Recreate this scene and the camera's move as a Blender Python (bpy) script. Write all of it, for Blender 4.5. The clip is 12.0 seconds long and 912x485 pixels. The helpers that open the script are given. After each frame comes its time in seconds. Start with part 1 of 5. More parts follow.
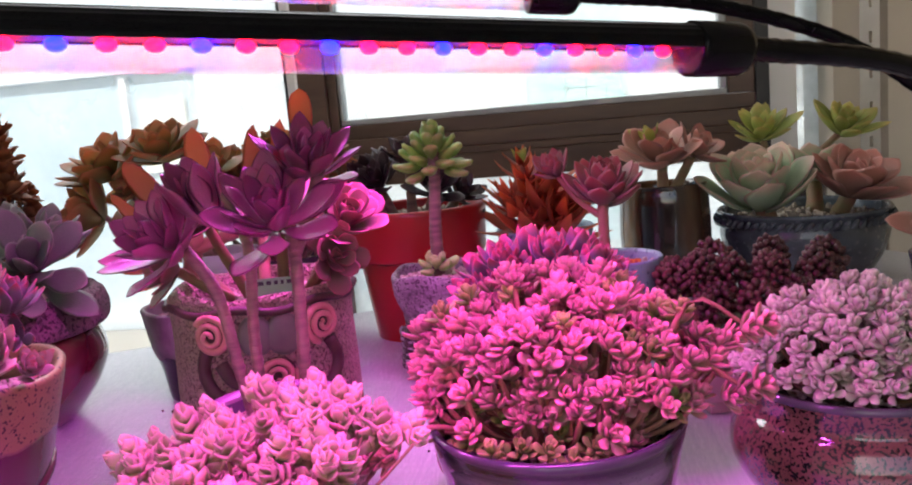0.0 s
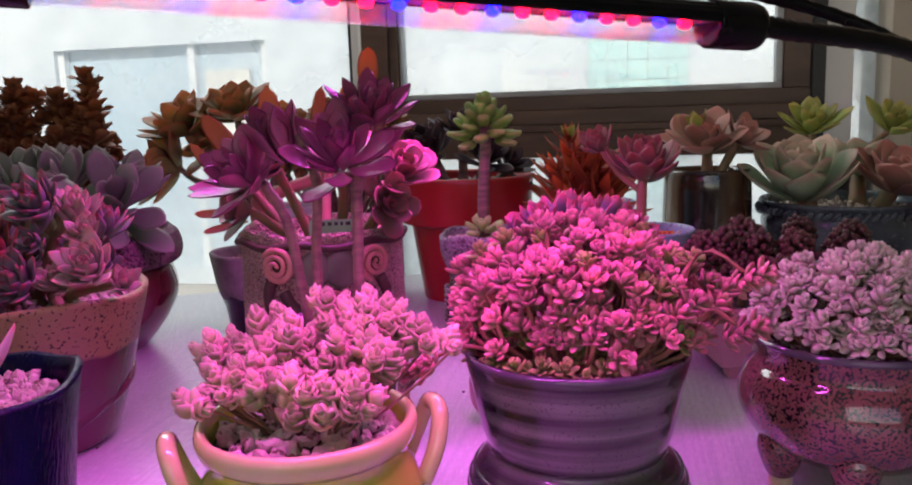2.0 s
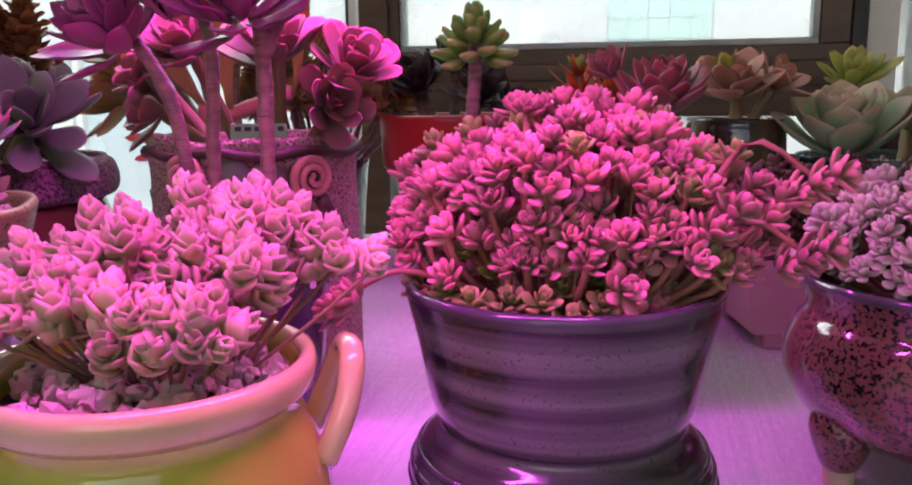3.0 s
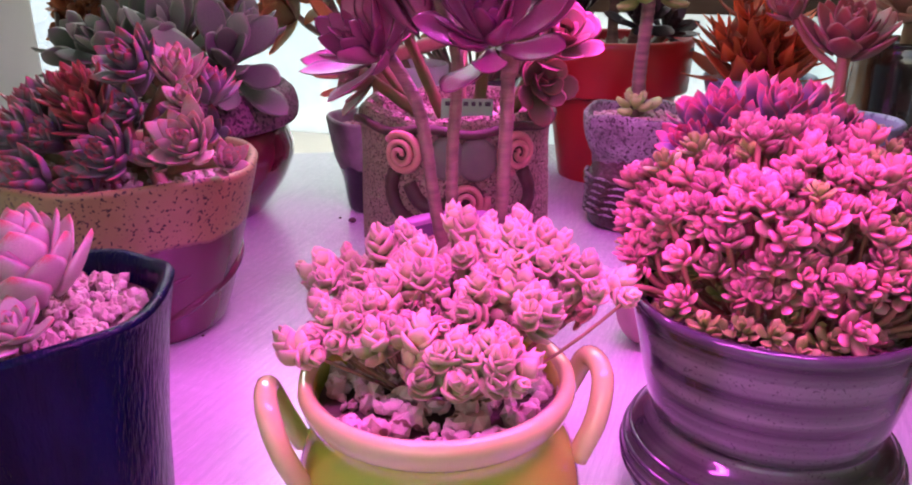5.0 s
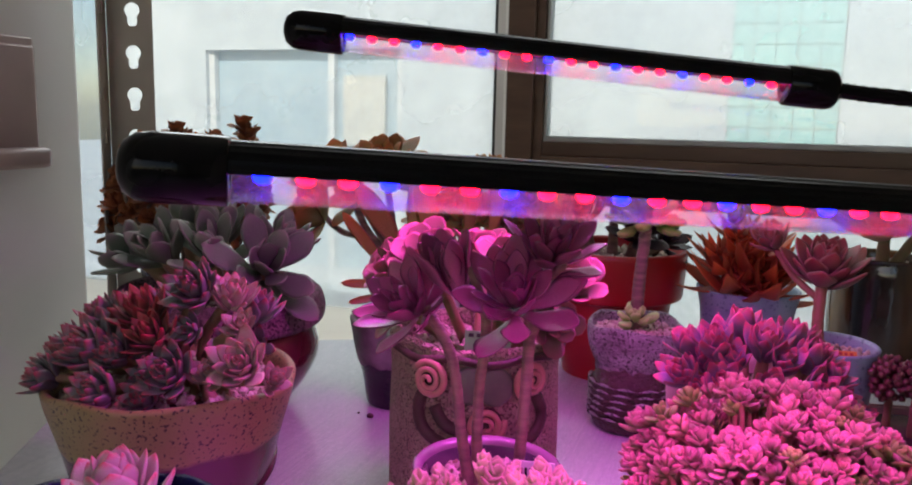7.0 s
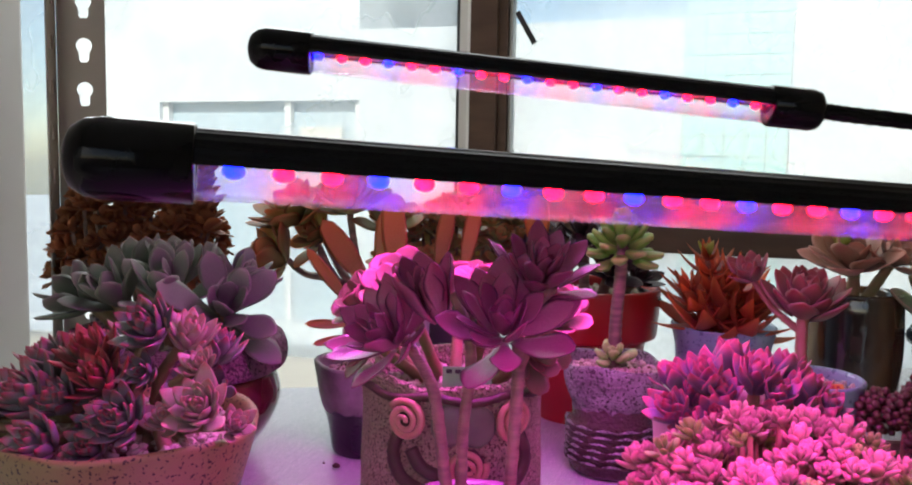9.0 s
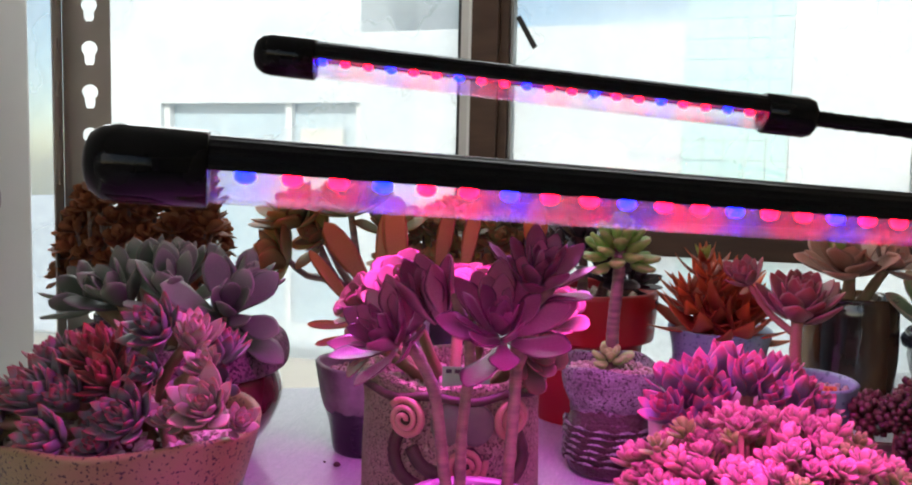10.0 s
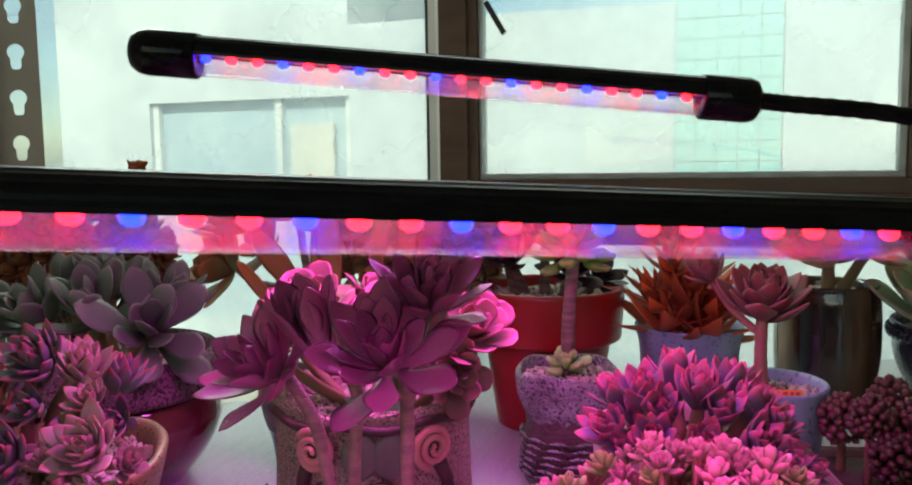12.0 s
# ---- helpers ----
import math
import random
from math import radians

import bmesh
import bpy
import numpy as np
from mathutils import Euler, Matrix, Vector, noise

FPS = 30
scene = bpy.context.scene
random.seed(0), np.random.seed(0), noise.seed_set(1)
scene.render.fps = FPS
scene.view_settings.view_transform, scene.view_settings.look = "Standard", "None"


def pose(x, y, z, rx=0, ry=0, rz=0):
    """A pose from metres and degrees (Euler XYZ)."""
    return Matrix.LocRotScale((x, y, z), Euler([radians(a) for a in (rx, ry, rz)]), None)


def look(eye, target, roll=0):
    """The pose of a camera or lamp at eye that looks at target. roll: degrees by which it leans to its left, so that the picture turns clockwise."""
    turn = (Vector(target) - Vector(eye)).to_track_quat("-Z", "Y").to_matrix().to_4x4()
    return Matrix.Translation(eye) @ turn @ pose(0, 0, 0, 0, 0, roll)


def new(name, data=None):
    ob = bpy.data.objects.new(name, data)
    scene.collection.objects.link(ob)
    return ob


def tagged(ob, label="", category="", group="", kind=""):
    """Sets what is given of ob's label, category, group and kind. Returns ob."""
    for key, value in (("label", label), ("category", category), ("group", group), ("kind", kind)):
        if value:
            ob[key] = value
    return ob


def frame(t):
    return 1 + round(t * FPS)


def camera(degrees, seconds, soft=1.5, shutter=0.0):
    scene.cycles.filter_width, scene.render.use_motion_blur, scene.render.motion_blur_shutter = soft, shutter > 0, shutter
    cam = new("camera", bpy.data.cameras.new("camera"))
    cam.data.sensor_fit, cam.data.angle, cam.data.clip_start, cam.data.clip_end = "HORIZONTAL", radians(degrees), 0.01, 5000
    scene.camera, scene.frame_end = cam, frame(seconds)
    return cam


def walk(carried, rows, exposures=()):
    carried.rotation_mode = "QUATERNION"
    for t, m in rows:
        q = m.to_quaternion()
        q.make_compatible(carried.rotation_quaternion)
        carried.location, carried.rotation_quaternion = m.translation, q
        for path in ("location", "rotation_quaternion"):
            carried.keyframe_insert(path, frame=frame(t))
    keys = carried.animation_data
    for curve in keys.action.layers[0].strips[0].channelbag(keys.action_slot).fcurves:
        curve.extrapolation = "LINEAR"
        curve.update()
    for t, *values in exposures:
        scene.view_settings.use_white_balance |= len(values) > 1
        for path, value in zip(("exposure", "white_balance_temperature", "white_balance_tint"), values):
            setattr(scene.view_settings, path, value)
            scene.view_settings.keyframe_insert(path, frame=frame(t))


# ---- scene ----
cam = camera(58.6, 12.0, soft=2.0)
PATH = [
    (0, (0.145, 0.047, 0.236), (-0.145, 2.004, -0.059), -4.9),
    (0.5, (0.152, -0.029, 0.228), (-0.182, 1.912, -0.121), -4.1),
    (1, (0.147, -0.074, 0.23), (-0.233, 1.859, -0.113), -3.6),
    (1.5, (0.149, -0.073, 0.234), (-0.27, 1.854, -0.099), -3.0),
    (2, (0.158, -0.007, 0.222), (-0.256, 1.923, -0.099), -1.9),
    (2.5, (0.167, 0.077, 0.179), (-0.259, 2.006, -0.135), -1.1),
    (2.7, (0.164, 0.11, 0.165), (-0.268, 2.034, -0.166), -0.7),
    (4.3, (0.143, 0.115, 0.185), (-0.416, 1.996, -0.202), -0.8),
    (4.5, (0.127, 0.11, 0.202), (-0.464, 1.978, -0.199), -0.6),
    (5, (0.114, 0.079, 0.23), (-0.543, 1.843, -0.446), -0.3),
    (5.5, (0.104, 0.042, 0.254), (-0.564, 1.811, -0.396), 0.5),
    (6, (0.101, 0.038, 0.266), (-0.579, 1.826, -0.317), 1.4),
    (6.5, (0.109, 0.036, 0.284), (-0.587, 1.872, -0.099), 1.7),
    (7, (0.116, 0.029, 0.287), (-0.572, 1.881, -0.019), 1.3),
    (7.2, (0.12, 0.031, 0.287), (-0.563, 1.893, 0.025), 0.8),
    (8.8, (0.099, 0.055, 0.269), (-0.497, 1.956, 0.089), 0.9),
    (9, (0.096, 0.051, 0.269), (-0.5, 1.952, 0.092), 1.0),
    (9.5, (0.095, 0.043, 0.267), (-0.504, 1.944, 0.091), 1.4),
    (10, (0.099, 0.041, 0.27), (-0.497, 1.942, 0.099), 1.3),
    (10.5, (0.099, 0.038, 0.271), (-0.493, 1.941, 0.1), 1.1),
    (11, (0.102, 0.045, 0.269), (-0.488, 1.947, 0.09), 0.7),
    (11.5, (0.11, 0.067, 0.265), (-0.479, 1.969, 0.077), 0.2),
    (12, (0.133, 0.105, 0.277), (-0.467, 2.003, 0.08), -0.8),
]
walk(cam, [(t, look(eye, target, roll)) for t, eye, target, roll in PATH], [(0.0, 0.62, 6500, 12), (0.6, 0.70, 6500, 12), (1.0, 0.60, 6500, 12), (1.5, 0.18, 6500, 12), (2.0, 0.2, 6500, 12), (2.6, 0.35, 6500, 10), (4.5, 0.3, 6500, 12), (5.0, 0.7, 6500, 8), (5.4, 1.0, 6500, 6), (6.1, 1.0, 6500, 6), (6.5, 0.35, 6500, 8), (6.9, 0.0, 6500, 8), (7.3, 0.05, 6500, 8), (9.0, 0.40, 6500, 8), (10.0, 0.43, 6500, 8), (10.1, 0.05, 6600, -10), (12.0, 0.15, 6600, -12)])
LAMP_WATTS, LAMP_COLOUR = 0.80, (1.0, 0.11, 0.98)
# world, sun, exposure
world = bpy.data.worlds.new("sky")
scene.world = world
world.use_nodes = True
wt = world.node_tree
sky = wt.nodes.new("ShaderNodeTexSky")
sky.sky_type, sky.sun_disc, sky.sun_elevation, sky.sun_rotation = "NISHITA", False, radians(35), radians(194)
wt.links.new(sky.outputs[0], wt.nodes["Background"].inputs[0])
wt.nodes["Background"].inputs[1].default_value = 0.15
sun = new("sun", bpy.data.lights.new("sun", "SUN"))
sun.data.energy, sun.data.angle, sun.data.color = 4.2, radians(0.6), (1.0, 0.95, 0.88)
sun.matrix_basis = look((1.2, -4.8, 3.5), (0, 0, 0))

# area lamp added in the window's upper part, standing in for sky light
daylight = bpy.data.lights.new("window_sky_fill", "AREA")
daylight.shape, daylight.size, daylight.size_y, daylight.energy, daylight.color = "RECTANGLE", 2.1, 0.40, 15.0, (0.93, 0.97, 1.0)
new("window_sky_fill", daylight).matrix_basis = look((-0.6, 1.54, 0.93), (-0.5, 0.4, 0.0))

# ---- materials ----
def material(name):
    m = bpy.data.materials.new(name)
    m.use_nodes = True
    t = m.node_tree
    return m, t.nodes, t.links, t.nodes["Principled BSDF"]


def mixed(nodes, links, fac, a, b, blend="MIX"):
    n = nodes.new("ShaderNodeMix")
    n.data_type, n.blend_type = "RGBA", blend
    for sock, v in ((0, fac), (6, a), (7, b)):
        if isinstance(v, (int, float)):
            n.inputs[sock].default_value = v
        elif isinstance(v, tuple):
            n.inputs[sock].default_value = (*v, 1)
        else:
            links.new(v, n.inputs[sock])
    return n.outputs[2]


def noise_of(nodes, links, scale, detail=4, kind="Object", stretch=None):
    co = nodes.new("ShaderNodeTexCoord")
    src = co.outputs[kind]
    if stretch:
        mp = nodes.new("ShaderNodeMapping")
        mp.inputs["Scale"].default_value = stretch
        links.new(src, mp.inputs[0])
        src = mp.outputs[0]
    n = nodes.new("ShaderNodeTexNoise")
    n.inputs["Scale"].default_value, n.inputs["Detail"].default_value = scale, detail
    links.new(src, n.inputs["Vector"])
    return n.outputs[0]


def ramp(nodes, links, src, lo, hi):
    n = nodes.new("ShaderNodeMapRange")
    n.inputs[1].default_value, n.inputs[2].default_value = lo, hi
    links.new(src, n.inputs[0])
    return n.outputs[0]


def bumped(nodes, links, bsdf, src, strength, dist=0.001):
    b = nodes.new("ShaderNodeBump")
    b.inputs["Strength"].default_value, b.inputs["Distance"].default_value = strength, dist
    links.new(src, b.inputs["Height"])
    links.new(b.outputs[0], bsdf.inputs["Normal"])


def surface(name, c1, c2, scale=30, rough=0.5, bump=0.2, speck=None, speck_scale=300, speck_cut=0.62,
            low=None, low_at=0.5, coat=0.0, metal=0.0, stretch=None, fine=None, shine=0.5, relief=0.001):
    """A mottled surface with optional specks, a second glaze below low_at of its height, and relief."""
    m, n, l, b = material(name)
    big = noise_of(n, l, scale, 5, stretch=stretch)
    col = mixed(n, l, ramp(n, l, big, 0.35, 0.65), c1, c2)
    rel = noise_of(n, l, fine or scale * 8, 3, stretch=stretch)
    if speck:
        sp = noise_of(n, l, speck_scale, 1)
        col = mixed(n, l, ramp(n, l, sp, speck_cut, speck_cut + 0.05), col, speck)
    if low:
        co = n.new("ShaderNodeTexCoord")
        sx = n.new("ShaderNodeSeparateXYZ")
        l.new(co.outputs["Generated"], sx.inputs[0])
        add = n.new("ShaderNodeMath")
        add.operation = "MULTIPLY_ADD"
        l.new(big, add.inputs[0])
        add.inputs[1].default_value = 0.25
        l.new(sx.outputs[2], add.inputs[2])
        k = ramp(n, l, add.outputs[0], low_at + 0.11, low_at + 0.14)
        col = mixed(n, l, k, low, col)
        r = n.new("ShaderNodeMapRange")
        l.new(k, r.inputs[0])
        r.inputs[3].default_value, r.inputs[4].default_value = 0.2, rough
        l.new(r.outputs[0], b.inputs["Roughness"])
    else:
        rr = n.new("ShaderNodeMapRange")
        l.new(rel, rr.inputs[0])
        rr.inputs[3].default_value, rr.inputs[4].default_value = max(rough - 0.1, 0.02), rough + 0.1
        l.new(rr.outputs[0], b.inputs["Roughness"])
    l.new(col, b.inputs["Base Color"])
    b.inputs["Coat Weight"].default_value = coat
    b.inputs["Coat Roughness"].default_value = 0.05
    b.inputs["Metallic"].default_value = metal
    b.inputs["Specular IOR Level"].default_value = shine
    if bump:
        bumped(n, l, b, rel, bump, relief)
    return m


def leaf_material(name, base, tip, edge, tip_from=0.6, edge_from=0.75, rough=0.45, through_light=0.15, vary=0.3):
    """Fleshy leaf: base colour, coloured tip and rim, powdery bloom, a little light through it."""
    m, n, l, b = material(name)
    at, ae = n.new("ShaderNodeAttribute"), n.new("ShaderNodeAttribute")
    at.attribute_name, ae.attribute_name = "tip", "edge"
    grain = noise_of(n, l, 60, 4)
    info = n.new("ShaderNodeObjectInfo")
    col = mixed(n, l, ramp(n, l, grain, 0.3, 0.7), base, tuple(c * 0.75 for c in base))
    wob = n.new("ShaderNodeMath")
    wob.operation = "MULTIPLY_ADD"
    l.new(grain, wob.inputs[0])
    wob.inputs[1].default_value = 0.25
    l.new(at.outputs["Fac"], wob.inputs[2])
    col = mixed(n, l, ramp(n, l, wob.outputs[0], tip_from + 0.1, 1.15), col, tip)
    col = mixed(n, l, ramp(n, l, ae.outputs["Fac"], edge_from, 1.0), col, edge)
    hs = n.new("ShaderNodeHueSaturation")
    v = n.new("ShaderNodeMapRange")
    l.new(info.outputs["Random"], v.inputs[0])
    v.inputs[3].default_value, v.inputs[4].default_value = 1 - vary, 1 + vary
    l.new(v.outputs[0], hs.inputs["Value"])
    l.new(col, hs.inputs["Color"])
    l.new(hs.outputs[0], b.inputs["Base Color"])
    b.inputs["Roughness"].default_value = rough
    bumped(n, l, b, noise_of(n, l, 350, 3), 0.12, 0.0006)
    tr = n.new("ShaderNodeBsdfTranslucent")
    l.new(hs.outputs[0], tr.inputs[0])
    mx = n.new("ShaderNodeMixShader")
    mx.inputs[0].default_value = through_light
    l.new(b.outputs[0], mx.inputs[1])
    l.new(tr.outputs[0], mx.inputs[2])
    l.new(mx.outputs[0], n["Material Output"].inputs[0])
    return m


def clear_material(name, tint=(1, 1, 1), gloss=0.03, haze=0.0, haze_scale=3, base_gloss=0.04):
    m, n, l, b = material(name)
    t = n.new("ShaderNodeBsdfTransparent")
    t.inputs[0].default_value = (*tint, 1)
    g = n.new("ShaderNodeBsdfGlossy")
    g.inputs["Roughness"].default_value = gloss
    lw = n.new("ShaderNodeLayerWeight")
    lw.inputs[0].default_value = 0.5
    pw = n.new("ShaderNodeMath")
    pw.operation = "POWER"
    l.new(lw.outputs["Facing"], pw.inputs[0])
    pw.inputs[1].default_value = 4.0
    fr = n.new("ShaderNodeMath")
    fr.operation = "MULTIPLY_ADD"
    l.new(pw.outputs[0], fr.inputs[0])
    fr.inputs[1].default_value, fr.inputs[2].default_value = 0.5, base_gloss
    mx = n.new("ShaderNodeMixShader")
    l.new(fr.outputs[0], mx.inputs[0])
    l.new(t.outputs[0], mx.inputs[1])
    l.new(g.outputs[0], mx.inputs[2])
    out = mx.outputs[0]
    if haze:
        d = n.new("ShaderNodeBsdfTranslucent")
        d.inputs[0].default_value = (0.95, 0.97, 0.96, 1)
        m2 = n.new("ShaderNodeMixShader")
        k = ramp(n, l, noise_of(n, l, haze_scale, 6), 0.38, 0.68)
        s = n.new("ShaderNodeMath")
        s.operation = "MULTIPLY_ADD"
        l.new(k, s.inputs[0])
        s.inputs[1].default_value, s.inputs[2].default_value = haze, haze * 0.35
        l.new(s.outputs[0], m2.inputs[0])
        l.new(out, m2.inputs[1])
        l.new(d.outputs[0], m2.inputs[2])
        out = m2.outputs[0]
    l.new(out, n["Material Output"].inputs[0])
    return m


def glow_material(name, colour, strength):
    m, n, l, b = material(name)
    b.inputs["Base Color"].default_value = (*colour, 1)
    b.inputs["Emission Color"].default_value = (*colour, 1)
    b.inputs["Emission Strength"].default_value = strength
    return m


BOARD = surface("laminate", (0.53, 0.54, 0.57), (0.61, 0.615, 0.63), 6, 0.26, 0.15, stretch=(60, 1.2, 1), fine=90, shine=0.9, coat=0.3)
WHITE_PAINT = surface("white_paint", (0.78, 0.77, 0.74), (0.70, 0.69, 0.67), 3, 0.5, 0.08)
CREAM = surface("cream_paint", (0.78, 0.72, 0.60), (0.70, 0.64, 0.54), 4, 0.5, 0.08)
BEIGE = surface("beige_wall", (0.55, 0.48, 0.38), (0.48, 0.42, 0.34), 5, 0.6, 0.1)
GREY_WALL = surface("grey_wall", (0.6, 0.58, 0.55), (0.5, 0.48, 0.46), 4, 0.7, 0.1)
BROWN_FRAME = surface("brown_aluminium", (0.070, 0.036, 0.024), (0.095, 0.052, 0.034), 8, 0.35, 0.05, stretch=(1, 1, 6), shine=0.3)
DARK_FRAME = surface("black_rubber", (0.012, 0.011, 0.012), (0.02, 0.018, 0.018), 30, 0.5, 0.1)
SILVER = surface("silver_bead", (0.34, 0.34, 0.33), (0.26, 0.26, 0.26), 20, 0.45, 0.05, metal=0.4)
POST_PAINT = surface("grey_beige_enamel", (0.36, 0.31, 0.25), (0.30, 0.26, 0.21), 12, 0.4, 0.1)
GLASS = clear_material("dirty_glass", (0.97, 0.99, 0.98), 0.03, 0.34, 2.2)
FROST = clear_material("frosted_glass", (0.95, 0.97, 0.96), 0.05, 0.75, 5)
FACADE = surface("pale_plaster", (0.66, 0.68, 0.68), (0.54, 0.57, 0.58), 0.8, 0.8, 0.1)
BLUE_PANE = surface("blue_reflecting_pane", (0.36, 0.48, 0.55), (0.48, 0.56, 0.60), 1.4, 0.25, 0.0)
TEAL_TILE = surface("teal_tile", (0.36, 0.60, 0.56), (0.46, 0.68, 0.64), 3, 0.4, 0.05)
BLACK_PLASTIC = surface("black_plastic", (0.003, 0.003, 0.0034), (0.005, 0.005, 0.005), 60, 0.12, 0.01, shine=0.14)
BLACK_METAL = surface("black_anodised", (0.004, 0.004, 0.0045), (0.007, 0.007, 0.007), 90, 0.3, 0.04, stretch=(1, 8, 8), shine=0.08)
CLEAR = clear_material("clear_plastic", (0.98, 0.97, 0.99), 0.12, 0.10, 60, base_gloss=0.03)
BOARD_WHITE = surface("led_board", (0.10, 0.10, 0.11), (0.07, 0.07, 0.08), 80, 0.35, 0)
RED_LED = glow_material("red_led", (1.0, 0.0015, 0.010), 22)
BLUE_LED = glow_material("blue_led", (0.0006, 0.0035, 1.0), 30)
SOIL = surface("dark_soil", (0.05, 0.035, 0.025), (0.11, 0.08, 0.055), 60, 0.9, 0.6)
GRIT = surface("pale_grit", (0.46, 0.37, 0.28), (0.62, 0.55, 0.45), 120, 0.85, 0.5, speck=(0.2, 0.13, 0.08), speck_scale=200, speck_cut=0.6)
YELLOW_GLAZE = surface("yellow_green_glaze", (0.44, 0.52, 0.05), (0.50, 0.55, 0.08), 12, 0.1, 0.03, coat=0.6)
YELLOW_RIM = surface("peach_glaze", (0.62, 0.56, 0.26), (0.54, 0.53, 0.16), 25, 0.1, 0.03, coat=0.6)
DOT_WHITE = surface("white_glaze", (0.82, 0.82, 0.80), (0.76, 0.76, 0.75), 60, 0.15, 0.02)
NAVY_GLAZE = surface("navy_glaze", (0.0015, 0.002, 0.012), (0.003, 0.004, 0.034), 25, 0.13, 0.5, coat=0.0, stretch=(3, 3, 0.6), shine=0.14, relief=0.0016)
TAN_BOWL = surface("speckled_tan_clay", (0.30, 0.22, 0.09), (0.23, 0.17, 0.06), 14, 0.5, 0.3, speck=(0.04, 0.025, 0.016), speck_scale=430,
                   speck_cut=0.61, low=(0.11, 0.025, 0.05), low_at=0.60, coat=0.2)
FOLD_GLAZE = surface("fold_plum_glaze", (0.11, 0.025, 0.05), (0.085, 0.02, 0.04), 30, 0.16, 0.1, coat=0.3)
LAV_GLAZE = surface("grey_lavender_glaze", (0.15, 0.155, 0.145), (0.006, 0.006, 0.007), 9, 0.14, 0.08, speck=(0.05, 0.04, 0.05), speck_scale=800,
                    speck_cut=0.64, coat=0.5, stretch=(0.25, 0.25, 14))
DARK_GLAZE = surface("dark_rim_glaze", (0.05, 0.04, 0.06), (0.09, 0.07, 0.09), 30, 0.12, 0.05, coat=0.5)
BROWN_POT = surface("leopard_brown_glaze", (0.23, 0.085, 0.08), (0.13, 0.05, 0.048), 22, 0.12, 0.1, speck=(0.016, 0.009, 0.011), speck_scale=560,
                    speck_cut=0.53, coat=0.7)
BARE_CLAY = surface("bare_clay", (0.55, 0.42, 0.28), (0.45, 0.34, 0.22), 60, 0.8, 0.2)
RELIEF_CLAY = surface("rough_sand_clay", (0.46, 0.34, 0.25), (0.36, 0.26, 0.19), 40, 0.8, 1.0, speck=(0.16, 0.10, 0.075), speck_scale=700, speck_cut=0.56, fine=380, relief=0.008)
DARK_CLAY = surface("dark_brown_clay", (0.045, 0.022, 0.015), (0.075, 0.04, 0.025), 60, 0.6, 0.4)
ROSE_CLAY = surface("salmon_clay", (0.52, 0.24, 0.19), (0.44, 0.19, 0.15), 50, 0.45, 0.2)
GREEN_CLAY = surface("grey_green_clay", (0.17, 0.17, 0.11), (0.12, 0.12, 0.09), 60, 0.45, 0.15)
RED_POT = surface("red_paint", (0.42, 0.012, 0.015), (0.34, 0.012, 0.014), 12, 0.35, 0.06)
STONE_POT = surface("grey_stoneware", (0.34, 0.35, 0.32), (0.17, 0.17, 0.15), 60, 0.7, 1.0, speck=(0.07, 0.065, 0.055), speck_scale=420, speck_cut=0.55, low=(0.07, 0.05, 0.035), low_at=0.60, fine=330, relief=0.004)
PLUM_GLAZE = surface("plum_glaze", (0.08, 0.012, 0.018), (0.13, 0.02, 0.03), 20, 0.1, 0.05, coat=0.6)
FELT_RIM = surface("crawled_glaze", (0.22, 0.11, 0.14), (0.13, 0.07, 0.085), 90, 0.7, 1.0, speck=(0.05, 0.025, 0.03), speck_scale=330, speck_cut=0.54, fine=420, relief=0.004)
DARK_POT = surface("black_drip_glaze", (0.14, 0.12, 0.11), (0.24, 0.22, 0.20), 60, 0.5, 0.4, low=(0.014, 0.014, 0.018), low_at=0.5, fine=300)
BLUE_POT = surface("powder_blue_glaze", (0.26, 0.33, 0.45), (0.33, 0.40, 0.50), 40, 0.35, 0.2, speck=(0.14, 0.18, 0.26), speck_scale=260)
AMBER_POT = surface("amber_drip_glaze", (0.17, 0.08, 0.028), (0.022, 0.016, 0.014), 14, 0.12, 0.06, coat=0.6, stretch=(1, 1, 0.25))
ROPE_POT = surface("blue_black_glaze", (0.045, 0.055, 0.07), (0.10, 0.12, 0.14), 18, 0.25, 0.1, coat=0.3)
PINK_POT = surface("pink_clay", (0.62, 0.36, 0.40), (0.55, 0.30, 0.34), 30, 0.5, 0.15)
PURPLE_POT = surface("purple_black_glaze", (0.05, 0.03, 0.06), (0.10, 0.06, 0.11), 20, 0.15, 0.05, coat=0.5)
MAUVE_GLAZE = surface("mauve_glaze", (0.26, 0.15, 0.22), (0.18, 0.10, 0.16), 40, 0.2, 0.1)
WHITE_POT = surface("white_glaze_pot", (0.62, 0.63, 0.62), (0.52, 0.53, 0.53), 30, 0.25, 0.05)
BARK = surface("ringed_bark", (0.27, 0.17, 0.12), (0.14, 0.09, 0.065), 40, 0.55, 0.7, stretch=(1, 1, 6), fine=220, relief=0.0015)
PINK_STEM = surface("red_stem", (0.36, 0.13, 0.10), (0.26, 0.12, 0.07), 50, 0.6, 0.3)
GREEN_STEM = surface("olive_stem", (0.20, 0.17, 0.07), (0.28, 0.13, 0.08), 60, 0.6, 0.3)
TAG_GREEN = surface("pale_green_label", (0.20, 0.44, 0.20), (0.17, 0.40, 0.17), 30, 0.5, 0)
